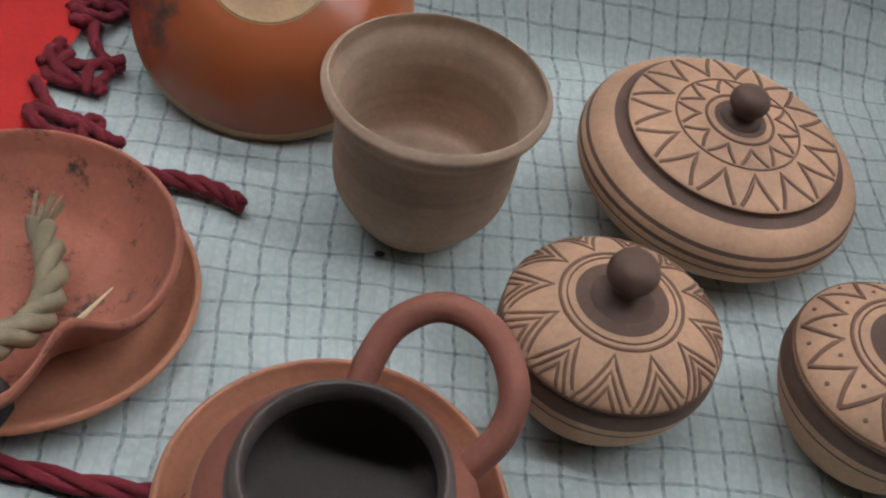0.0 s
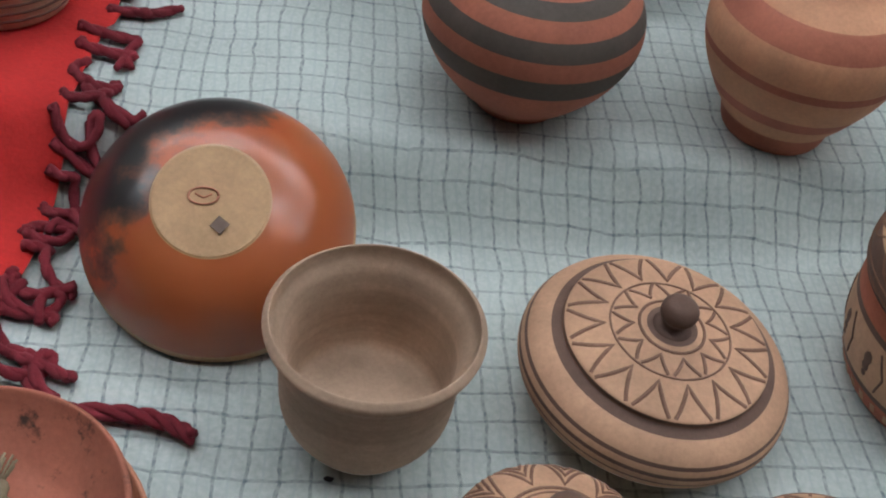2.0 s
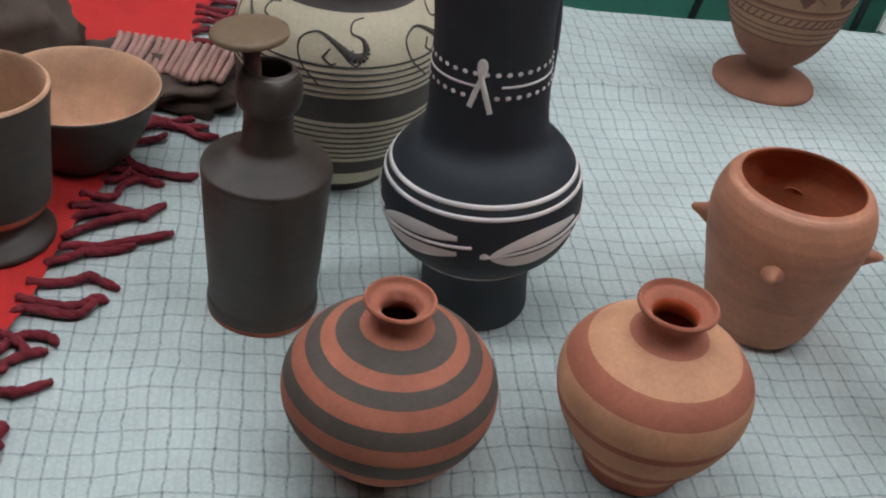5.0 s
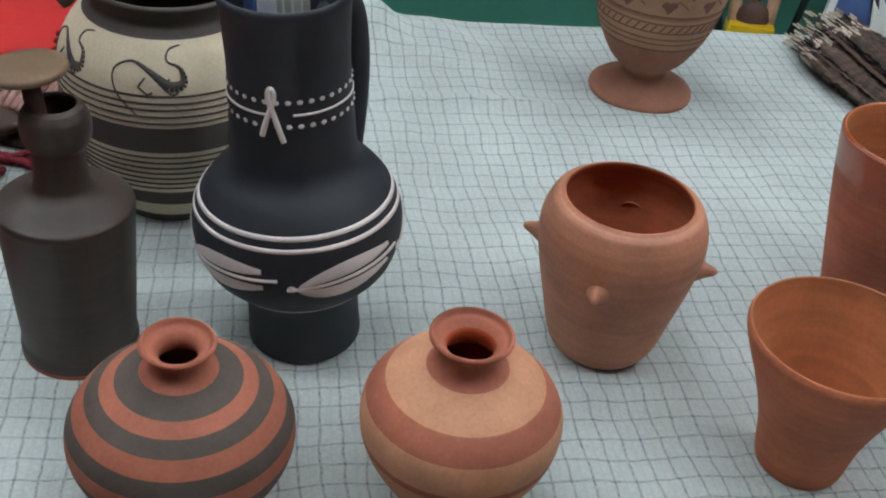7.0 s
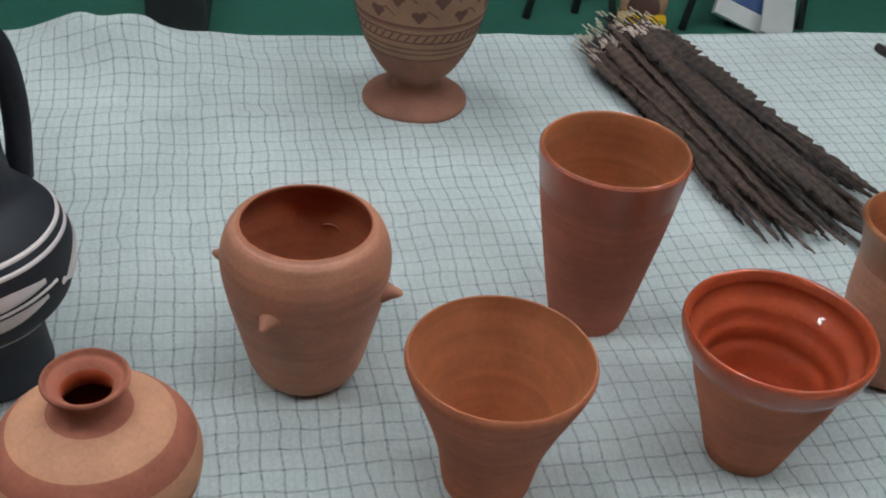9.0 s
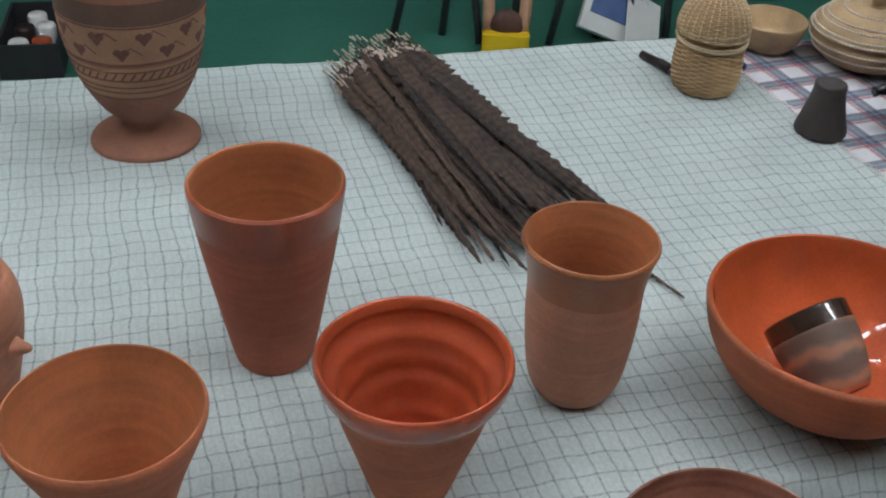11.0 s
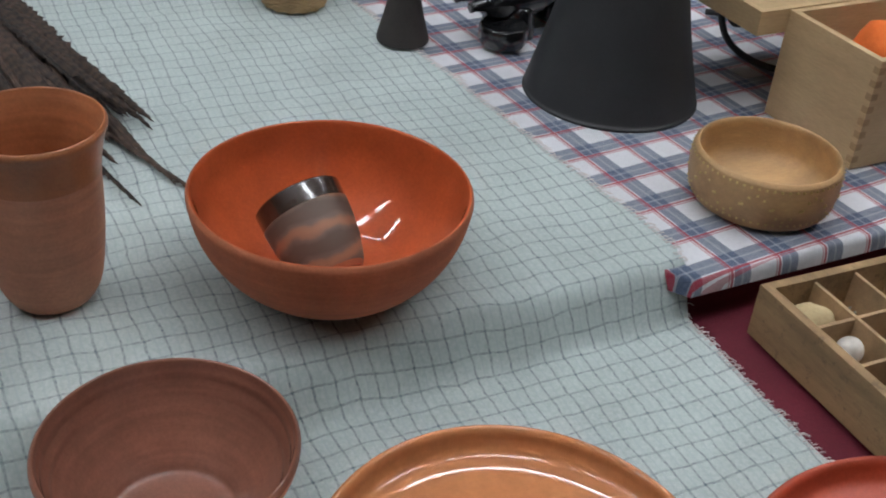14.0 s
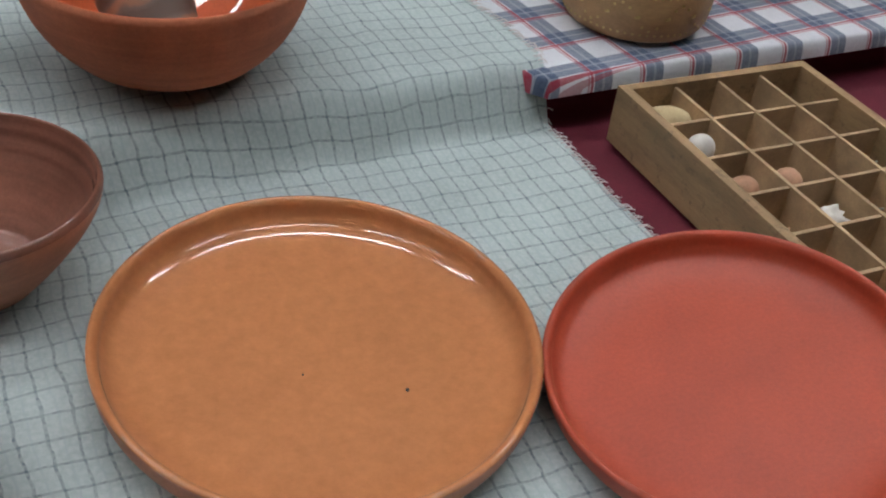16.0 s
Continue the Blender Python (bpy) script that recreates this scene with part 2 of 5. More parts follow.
def raku(name):
    """Burnished orange bowl, smoked black on one side, with a bare stamped base."""
    m, ns, ln, b = principled(name)
    tc = ns.new("ShaderNodeTexCoord")
    n1 = node(ns, "ShaderNodeTexNoise", Scale=26.0, Detail=5.0, Roughness=0.65)
    ln.new(tc.outputs["Object"], n1.inputs["Vector"])
    sx = ns.new("ShaderNodeSeparateXYZ")
    ln.new(tc.outputs["Object"], sx.inputs[0])

    def mth(op, a, c=0.0, d=0.0):
        n = ns.new("ShaderNodeMath")
        n.operation = op
        for i, v in enumerate((a, c, d)):
            if isinstance(v, (int, float)):
                n.inputs[i].default_value = v
            else:
                ln.new(v, n.inputs[i])
        return n.outputs[0]
    side = mth("ADD", mth("MULTIPLY", sx.outputs["X"], -16.0), mth("MULTIPLY_ADD", sx.outputs["Y"], 8.0, 0.05))
    v = mth("ADD", side, mth("MULTIPLY_ADD", n1.outputs["Fac"], 2.0, -1.0))
    r = ns.new("ShaderNodeValToRGB")
    e = r.color_ramp.elements
    e[0].position, e[0].color = 0.05, (0.38, 0.098, 0.033, 1)
    e[1].position, e[1].color = 0.72, (0.03, 0.026, 0.026, 1)
    for p, c in ((0.34, (0.38, 0.085, 0.03, 1)), (0.5, (0.16, 0.065, 0.04, 1))):
        k = e.new(p)
        k.color = c
    ln.new(v, r.inputs[0])
    ln.new(r.outputs[0], b.inputs["Base Color"])
    b.inputs["Roughness"].default_value = 0.32
    b.inputs["Coat Weight"].default_value = 0.25
    b.inputs["Coat Roughness"].default_value = 0.25
    return m


RAKU = raku("burnished_smoked_clay")

# ---- mesh helpers ----


def to_mesh(name, bm, mats, smooth=True):
    me = bpy.data.meshes.new(name)
    bmesh.ops.recalc_face_normals(bm, faces=bm.faces)
    bm.to_mesh(me)
    bm.free()
    for mt in (mats if isinstance(mats, (list, tuple)) else [mats]):
        me.materials.append(mt)
    if smooth:
        for p in me.polygons:
            p.use_smooth = True
    return me


def part(name, bm, mats, parent=None, label="", at=None, smooth=True):
    ob = new(name, to_mesh(name, bm, mats, smooth))
    if parent is not None:
        ob.parent = parent
    if at is not None:
        ob.matrix_basis = at
    if label:
        tagged(ob, label)
    return ob


def thing(name, label, category, m, group="", kind=""):
    ob = new(name)
    ob.empty_display_size = 0.02
    ob.matrix_basis = m
    return tagged(ob, label, category, group, kind)


def curve_pts(pts, n=5):
    """Catmull-Rom points through pts."""
    out = []
    P = [Vector(p) for p in pts]
    for i in range(len(P) - 1):
        a, b, c, d = P[max(i - 1, 0)], P[i], P[i + 1], P[min(i + 2, len(P) - 1)]
        for k in range(n):
            t = k / n
            out.append(0.5 * ((2 * b) + (c - a) * t + (2 * a - 5 * b + 4 * c - d) * t * t + (3 * b - a - 3 * c + d) * t ** 3))
    out.append(P[-1])
    return out


def lathe(prof, seg=72, wob=0.0, mat_of=None, bm=None, smooth_n=4, seed=0, oval=1.0):
    """A turned body from (radius, height[, material]) points; every span is rounded by a spline unless smooth_n is 1."""
    bm = bm or bmesh.new()
    if smooth_n > 1:
        pts = [(v.x, v.y) for v in curve_pts([(max(p[0], 0), p[1], 0) for p in prof], smooth_n)]
    else:
        pts = [(p[0], p[1]) for p in prof]
    rings = []
    for r, z in pts:
        if r < 1e-4:
            rings.append([bm.verts.new((0, 0, z))])
            continue
        ring = []
        for i in range(seg):
            a = 2 * math.pi * i / seg
            k = 1 + wob * noise.noise((math.cos(a) * 0.9 + seed, math.sin(a) * 0.9, z * 14))
            ring.append(bm.verts.new((r * k * math.cos(a) * oval, r * k * math.sin(a), z)))
        rings.append(ring)
    for j in range(len(rings) - 1):
        A, B = rings[j], rings[j + 1]
        for i in range(seg):
            k = (i + 1) % seg
            if len(A) == 1 and len(B) == 1:
                continue
            if len(A) == 1:
                f = bm.faces.new((A[0], B[k], B[i]))
            elif len(B) == 1:
                f = bm.faces.new((A[i], A[k], B[0]))
            else:
                f = bm.faces.new((A[i], A[k], B[k], B[i]))
            if mat_of:
                r = (pts[j][0] + pts[j + 1][0]) / 2
                z = (pts[j][1] + pts[j + 1][1]) / 2
                f.material_index = mat_of(r, z, j / (len(rings) - 1))
    return bm


def vessel(outer, wall=0.004, floor_t=0.006, ridge=0.0, pitch=0.012):
    """Closes an outer profile (foot to rim) with an inner one; returns the profile and the share of it that is outside."""
    r0, z0 = outer[0]
    pts = [(0.0, z0 + 0.0015), (r0 * 0.6, z0 + 0.0012), (r0 * 0.93, z0)] + list(outer)
    rim_r, rim_z = outer[-1]
    inner = [(rim_r - wall * 0.5, rim_z + wall * 0.35)]
    side = list(reversed(outer[:-1]))
    if ridge > 0:
        side = [(v.x, v.y) for v in curve_pts([(r, z, 0) for r, z in side], 4)]
    for r, z in side:
        if z > z0 + floor_t:
            inner.append((max(r - wall - ridge * (1 + math.sin(z / pitch * 2 * math.pi)), 0.004), z))
    zb = z0 + floor_t
    rb = inner[-1][0] if len(inner) > 1 else r0
    inner += [(rb * 0.8, zb + 0.0015), (rb * 0.4, zb), (0.0, zb)]
    return pts + inner


def tube(pts, rad, seg=8, bm=None, taper=None, closed_ends=True):
    bm = bm or bmesh.new()
    P = [Vector(p) for p in pts]
    rings = []
    up = Vector((0.13, 0.21, 0.97))
    for i, p in enumerate(P):
        d = (P[min(i + 1, len(P) - 1)] - P[max(i - 1, 0)]).normalized()
        s = d.cross(up)
        if s.length < 1e-3:
            s = d.cross(Vector((1, 0, 0)))
        s.normalize()
        t = s.cross(d)
        r = rad if taper is None else rad * taper(i / (len(P) - 1))
        rings.append([bm.verts.new(p + r * (math.cos(2 * math.pi * k / seg) * s + math.sin(2 * math.pi * k / seg) * t)) for k in range(seg)])
    for A, B in zip(rings, rings[1:]):
        for k in range(seg):
            bm.faces.new((A[k], A[(k + 1) % seg], B[(k + 1) % seg], B[k]))
    if closed_ends:
        bm.faces.new(rings[0])
        bm.faces.new(list(reversed(rings[-1])))
    return bm


def box(x0, x1, y0, y1, z0, z1, bm=None, bev=0.0):
    own = bm is None
    bm = bm or bmesh.new()
    vs = [bm.verts.new((x, y, z)) for z in (z0, z1) for y in (y0, y1) for x in (x0, x1)]
    for q in ((0, 2, 3, 1), (4, 5, 7, 6), (0, 1, 5, 4), (2, 6, 7, 3), (0, 4, 6, 2), (1, 3, 7, 5)):
        bm.faces.new([vs[i] for i in q])
    if bev and own:
        bmesh.ops.bevel(bm, geom=bm.edges[:], offset=bev, segments=2, affect="EDGES")
    return bm


def blob(rx, ry, rz, amp=0.0, freq=20.0, sub=3, seed=0.0, bm=None, at=(0, 0, 0), flat=None):
    bm2 = bmesh.new()
    bmesh.ops.create_icosphere(bm2, subdivisions=sub, radius=1.0)
    for v in bm2.verts:
        c = v.co.copy()
        k = 1 + amp * noise.fractal(c * freq * 0.1 + Vector((seed, seed * 2, 0)), 0.8, 2.0, 4)
        v.co = Vector((c.x * rx * k, c.y * ry * k, c.z * rz * k))
        if flat is not None and v.co.z < flat:
            v.co.z = flat + (v.co.z - flat) * 0.08
        v.co += Vector(at)
    return bm2


class Turned:
    """The outside of a turned profile, for lines painted on it: u runs along the profile, from 0 to 1."""

    def __init__(self, prof):
        self.p = [Vector((v.x, v.y)) for v in curve_pts([(r, z, 0) for r, z in prof], 6)]
        self.l = [0.0]
        for a, b in zip(self.p, self.p[1:]):
            self.l.append(self.l[-1] + (b - a).length)

    def at(self, th, u, lift=0.0004):
        s = max(0.0, min(1.0, u)) * self.l[-1]
        for i in range(len(self.p) - 1):
            if s <= self.l[i + 1] + 1e-9:
                break
        k = (s - self.l[i]) / max(self.l[i + 1] - self.l[i], 1e-9)
        q = self.p[i].lerp(self.p[i + 1], k)
        d = (self.p[i + 1] - self.p[i]).normalized()
        n = Vector((d.y, -d.x)) if self.out > 0 else Vector((-d.y, d.x))
        q = q + n * lift
        return Vector((q.x * math.cos(th), q.x * math.sin(th), q.y)), Vector((n.x * math.cos(th), n.x * math.sin(th), n.y))
    out = 1

    def stroke(self, bm, pts, width, lift=0.0005, per=6):
        """A flat raised line of slip through (angle, u) points."""
        path = []
        for (a, u), (b, w) in zip(pts, pts[1:]):
            for k in range(per):
                path.append((a + (b - a) * k / per, u + (w - u) * k / per))
        path.append(pts[-1])
        P = [self.at(a, u, lift) for a, u in path]
        rows = []
        for i, (p, n) in enumerate(P):
            d = (P[min(i + 1, len(P) - 1)][0] - P[max(i - 1, 0)][0])
            if d.length < 1e-9:
                continue
            s = d.normalized().cross(n).normalized() * width / 2
            rows.append([bm.verts.new(p - s - n * lift * 1.6), bm.verts.new(p - s * 0.8), bm.verts.new(p + s * 0.8), bm.verts.new(p + s - n * lift * 1.6)])
        for A, B in zip(rows, rows[1:]):
            for k in range(3):
                bm.faces.new((A[k], A[k + 1], B[k + 1], B[k]))

    def leaf(self, bm, start, end, width, n=20, lift=0.0006, bow=0.0):
        """A flat drop shape from a thin start to a broad round end."""
        rows = []
        for i in range(n + 1):
            t = i / n
            a = start[0] + (end[0] - start[0]) * t
            u = start[1] + (end[1] - start[1]) * t + bow / self.l[-1] * math.sin(math.pi * t ** 0.7)
            p, nn = self.at(a, u, lift)
            q, _ = self.at(a + 0.01, u, lift)
            side = (q - p).normalized().cross(nn).normalized()
            h = width / 2 * (0.10 + 0.90 * math.sin(min(1.0, t * 1.02) ** 0.9 * math.pi * 0.93) ** 0.8 if t > 0 else 0.1)
            du = h / self.l[-1]
            lo, nl = self.at(a, u - du, lift * 0.3)
            hi, nh = self.at(a, u + du, lift * 0.3)
            rows.append([bm.verts.new(lo), bm.verts.new(p), bm.verts.new(hi)])
        for A, B in zip(rows, rows[1:]):
            for k in range(2):
                bm.faces.new((A[k], A[k + 1], B[k + 1], B[k]))

    def dot(self, bm, a, u, r, lift=0.0006, stretch=1.0):
        p, n = self.at(a, u, lift)
        t = Vector((-math.sin(a), math.cos(a), 0))
        s = n.cross(t).normalized()
        c = bm.verts.new(p + n * 0.0004)
        ring = [bm.verts.new(p - n * lift * 1.5 + r * (math.cos(k * math.pi / 4) * t * stretch + math.sin(k * math.pi / 4) * s)) for k in range(8)]
        for k in range(8):
            bm.faces.new((c, ring[k], ring[(k + 1) % 8]))


# ---- the hall ----


def slab(name, x0, x1, y0, y1, z0, z1, mat, label, cat):
    ob = part(name, box(x0, x1, y0, y1, z0, z1), mat, smooth=False)
    return tagged(ob, label, cat, kind="structure")


slab("floor", -7, 8, -6, 9, FLOOR - 0.1, FLOOR, GREEN_FLOOR, "smooth green sports hall floor", "floor")
slab("ceiling", -7, 8, -6, 9, CEIL, CEIL + 0.1, CEIL_PAINT, "plain grey hall ceiling", "ceiling")
slab("wall_north", -7, 8, 9, 9.2, FLOOR, CEIL, WALL_PAINT, "plain grey painted hall wall", "wall")
slab("wall_south", -7, 8, -6.2, -6, FLOOR, CEIL, WALL_PAINT, "plain grey painted hall wall", "wall")
slab("wall_west", -7.2, -7, -6, 9, FLOOR, CEIL, WALL_PAINT, "plain grey painted hall wall", "wall")
slab("wall_east", 8, 8.2, -6, 9, FLOOR, CEIL, WALL_PAINT, "plain grey painted hall wall", "wall")

TUBE = glow("fluorescent_tube", (0.91, 0.96, 1.02), LAMP)
HOUSING = clay("lamp_housing", (0.8, 0.8, 0.8), 0.5, var=0.02)
lamp0 = thing("ceiling_light", "white twin-tube fluorescent batten under the ceiling", "ceiling light", pose(-1.2, 1.2, CEIL - 0.001), "rows of ceiling lights")
part("housing", box(-0.65, 0.65, -0.11, 0.11, -0.05, 0, bev=0.006), HOUSING, lamp0, smooth=False)
for sy in (-0.055, 0.055):
    part("fluorescent_tube", tube([(-0.6, sy, -0.07), (0.6, sy, -0.07)], 0.019, 10), TUBE, lamp0, "lit white tube")
for x in (-1.9, -0.35, 1.2, 2.75):
    for y in (0.15, 1.55):
        if (x, y) != (-1.9, 0.15):
            copy_thing(lamp0, pose(x, y, CEIL - 0.001))
lamp0.matrix_basis = pose(-1.9, 0.15, CEIL - 0.001)

# ---- tables and cloths ----


def step_y(x):
    return 0.5262 + 0.2225 * x


def smooth01(t):
    t = max(0.0, min(1.0, t))
    return t * t * (3 - 2 * t)


def cloth_z(x, y):
    w = 0.036 - 0.018 * max(0, min(1, x))
    s = smooth01((y - (step_y(x) - w)) / (w * 1.15))
    z = LOW * (1 - s)
    z += 0.0020 * noise.noise((x * 7, y * 7, 0.3)) + 0.0016 * noise.noise((x * 22, y * 22, 1.7)) + 0.0006 * noise.noise((x * 64, y * 64, 2.7))
    # soft folds running down the step and a rumple at the back
    d = (y - step_y(x) + 0.03) / 0.06
    z += 0.0060 * math.exp(-d * d) * noise.noise((x * 15, 3.1, 0.0))
    b = math.exp(-((x - 0.02) / 0.10) ** 2 - ((y - 1.185) / 0.05) ** 2)
    z += 0.050 * b * (0.7 + 0.5 * noise.noise((x * 20, y * 20, 5)))
    r = math.exp(-((y - 1.075 - 0.1 * (x - 0.2)) / 0.012) ** 2 - ((x - 0.14) / 0.12) ** 2)
    z += 0.009 * r
    return z


def right_edge(y):
    if y > 0.777:
        return 1.083 - (y - 0.7816) * 0.3305 + 0.004 * noise.noise((y * 20, 0, 0))
    return 1.081 + (0.777 - y) * 0.2 + 0.004 * noise.noise((y * 20, 0, 0))


def back_edge(x):
    return 1.2225 + 0.172 * min(x, 0.95) + 0.06 * max(x - 0.95, 0.0)


NX, NY = 300, 250
bm = bmesh.new()
X0 = -0.75
grid = []
for j in range(NY + 5):
    row = []
    for i in range(NX + 1):
        u = i / NX
        v = min(j, NY) / NY
        y = -0.12 + v * 1.40
        x = X0 + u * (right_edge(y) - X0)
        yb = back_edge(x)
        y = -0.12 + v * (yb + 0.12)
        x = X0 + u * (right_edge(y) - X0)
        z = cloth_z(x, y) + 0.0015
        if j > NY:
            y += 0.004 * min(j - NY, 2)
            z -= 0.004 + 0.035 * (j - NY - 1)
        row.append(bm.verts.new((x, y, z)))
    grid.append(row)
along = [[-0.12] * (NX + 1)]
for A, B in zip(grid, grid[1:]):
    along.append([l + math.hypot(b.co.y - a.co.y, b.co.z - a.co.z) for l, a, b in zip(along[-1], A, B)])
uv = bm.loops.layers.uv.new("laid_flat")
for j, (A, B) in enumerate(zip(grid, grid[1:])):
    for i in range(NX):
        f = bm.faces.new((A[i], A[i + 1], B[i + 1], B[i]))
        for lo, (p, q) in zip(f.loops, ((i, j), (i + 1, j), (i + 1, j + 1), (i, j + 1))):
            lo[uv].uv = (grid[q][p].co.x, along[q][p])
checked = tagged(part("checked_tablecloth", bm, CLOTH), "pale green checked cotton cloth draped over two table levels", "tablecloth")
bm = bmesh.new()
rng = random.Random(5)
for k in range(420):
    y = 0.30 + 1.02 * k / 420 + rng.uniform(-0.002, 0.002)
    x = right_edge(y) - 0.001
    if y > back_edge(x):
        continue
    z = cloth_z(x, y) + 0.002
    a = rng.uniform(-0.7, 0.7)
    l = rng.uniform(0.002, 0.0065)
    tube([(x - 0.003, y, z), (x + l * 0.5, y + 0.3 * a * l, z + 0.001), (x + l, y + a * l, z - 0.0005)], 0.00035, 4, bm)
tagged(part("frayed_threads", bm, WHITE_SLIP, checked), "pale frayed threads along the cut edge", kind="stuff")


def table(name, corners, top, label):
    """A trestle top with legs; corners run round the top."""
    t = thing(name, label, "table", pose(0, 0, FLOOR))
    bm = bmesh.new()
    up = [bm.verts.new((x, y, top - FLOOR)) for x, y in corners]
    dn = [bm.verts.new((x, y, top - 0.03 - FLOOR)) for x, y in corners]
    bm.faces.new(up)
    bm.faces.new(list(reversed(dn)))
    n = len(corners)
    for i in range(n):
        bm.faces.new((up[i], dn[i], dn[(i + 1) % n], up[(i + 1) % n]))
    part("tabletop", bm, PLY, t, smooth=False)
    cx = sum(c[0] for c in corners) / n
    cy = sum(c[1] for c in corners) / n
    for x, y in corners:
        px, py = x + (cx - x) * 0.08, y + (cy - y) * 0.12
        part("leg", tube([(px, py, 0), (px, py, top - 0.03 - FLOOR)], 0.014, 10), STEEL, t)
    return t


table("back_table", [(-0.75, step_y(-0.75) + 0.028), (1.9, step_y(1.9) + 0.012), (1.9, back_edge(1.9) - 0.01), (-0.75, back_edge(-0.75) - 0.01)], -0.012, "wooden trestle table under the cloths, the higher one")
table("front_table", [(-0.75, -0.2), (2.0, -0.2), (1.9, step_y(1.9) + 0.06), (-0.75, step_y(-0.75) + 0.06)], LOW - 0.006, "wooden trestle table under the cloths, the lower one")
# maroon cloth over the front table
bm = bmesh.new()
n = 60
rows = []
for j in range(n + 1):
    row = []
    for i in range(n + 1):
        x = 0.2 + 1.75 * i / n
        y = -0.19 + (step_y(x) + 0.23) * j / n
        z = LOW - 0.0035 + 0.0012 * noise.noise((x * 6, y * 6, 9))
        over = max(0.0, y - (step_y(x) - 0.008))
        row.append(bm.verts.new((x, y - 0.85 * over, z + min(0.7 * over, 0.030))))
    rows.append(row)
for A, B in zip(rows, rows[1:]):
    for i in range(n):
        bm.faces.new((A[i], A[i + 1], B[i + 1], B[i]))
tagged(part("maroon_tablecloth", bm, MAROON), "dark maroon cloth on the lower table", "tablecloth")
# plaid cloth on the back table's right half, hanging over its front edge
bm = bmesh.new()
rows = []
n = 90
for j in range(n + 7):
    row = []
    for i in range(n + 1):
        x = 0.86 + 1.04 * i / n
        yf = step_y(x) + 0.014 - 0.030 * smooth01((x - 1.055) / 0.02)
        v = max(j - 6, 0) / n
        y = yf + v * (back_edge(x) - 0.004 - yf)
        z = 0.0 + 0.0008 * noise.noise((x * 9, y * 9, 4)) - 0.002
        if j < 6:
            k = (6 - j) / 6
            y -= 0.005 * math.sin(k * 1.57) * smooth01((x - 1.06) / 0.02)
            z -= 0.015 * (1 - math.cos(k * 1.5))
        row.append(bm.verts.new((x, y, z)))
    rows.append(row)
for A, B in zip(rows, rows[1:]):
    for i in range(n):
        bm.faces.new((A[i], A[i + 1], B[i + 1], B[i]))
tagged(part("plaid_tablecloth", bm, PLAID), "white cotton cloth with navy and red plaid on the back table", "tablecloth")


def zc(x, y):
    return cloth_z(x, y) + 0.0015


# ---- vessels ----


def pot(name, x, y, z, outer, label, cat, mats, mat_of=None, wall=0.004, wob=0.006, floor_t=0.006, turn=0.0, smooth_n=5, seg=80, tilt=(0, 0), ridge=0.0, pitch=0.012, names=()):
    """A turned pot. names: what the areas of the second, third... material are called; each such area is a part of its own."""
    t = thing(name, label, cat, pose(x, y, z, tilt[0], tilt[1], turn))
    bm = lathe(vessel(outer, wall, floor_t, ridge, pitch), seg, wob, mat_of, smooth_n=smooth_n, seed=x * 31)
    if names:
        for piece, k in areas(bm):
            part(names[k - 1] if k else "body", piece, mats[k], t)
        bm.free()
    else:
        part("body", bm, mats, t)
    return t


def areas(bm):
    """Splits a mesh into its connected areas of one material: (new bmesh, material index) pairs; all of material 0 stays together."""
    bm.faces.index_update()
    bm.faces.ensure_lookup_table()
    left, groups = set(range(len(bm.faces))), {}
    while left:
        first = left.pop()
        k = bm.faces[first].material_index
        found, todo = [first], [first]
        while todo:
            f = bm.faces[todo.pop()]
            for e in f.edges:
                for g in e.link_faces:
                    if g.index in left and g.material_index == k:
                        left.discard(g.index)
                        found.append(g.index)
                        todo.append(g.index)
        groups.setdefault((k, 0 if k == 0 else first), []).extend(found)
    out = []
    for (k, _), idx in sorted(groups.items()):
        nb, made = bmesh.new(), {}
        for i in sorted(idx):
            vs = []
            for v in bm.faces[i].verts:
                if v not in made:
                    made[v] = nb.verts.new(v.co)
                vs.append(made[v])
            nb.faces.new(vs)
        out.append((nb, k))
    return out


def sized(outer, kr, kz):
    """A profile made wider and taller by two factors."""
    return [(r * kr, z * kz) for r, z in outer]


def inside_of(outer, wall):
    """Tells the inner faces from the outer by the share of the profile."""
    n_out = len(outer) + 3
    n_all = len(vessel(outer, wall))
    cut = (n_out - 0.6) / (n_all - 1)
    return lambda r, z, s: 1 if s > cut else 0


def bands(edges, default=0):
    """Material by height: edges are (z_from, z_to, index)."""
    def f(r, z, s):
        for a, b, k in edges:
            if a <= z < b:
                return k
        return default
    return f

# beaker
o = [(0.024, 0), (0.031, 0.010), (0.038, 0.024), (0.0395, 0.042), (0.040, 0.054), (0.0425, 0.066), (0.0465, 0.0725), (0.0475, 0.076), (0.0462, 0.078)]
pot("flared_beaker", -0.029, 0.358, LOW + 0.002, sized(o, 0.972, 0.948), "plain tan unglazed clay beaker with a flared rim", "beaker", TAN, wall=0.0036, wob=0.008, floor_t=0.019)

cm = thing("charcoal_crumb", "tiny black charcoal crumb on the checked cloth", "crumb", pose(-0.037, 0.328, LOW + 0.004))
part("piece", blob(0.0022, 0.0012, 0.0012, 0.5, 30, 2, 3.0), CHAR, cm)

# two tall cups with glazed lips
def tall_cup(name, x, y, o, label, lip, mats, turn=0, tilt=(0, 0)):
    ins = inside_of(o, 0.0035)
    top = o[-1][1]
    return pot(name, x, y, zc(x, y), o, label, "cup", mats, lambda r, z, s: 1 if ins(r, z, s) else (2 if z > top - lip else 0), wall=0.0035, wob=0.012, turn=turn, tilt=tilt, names=("interior", "glazed_lip"))


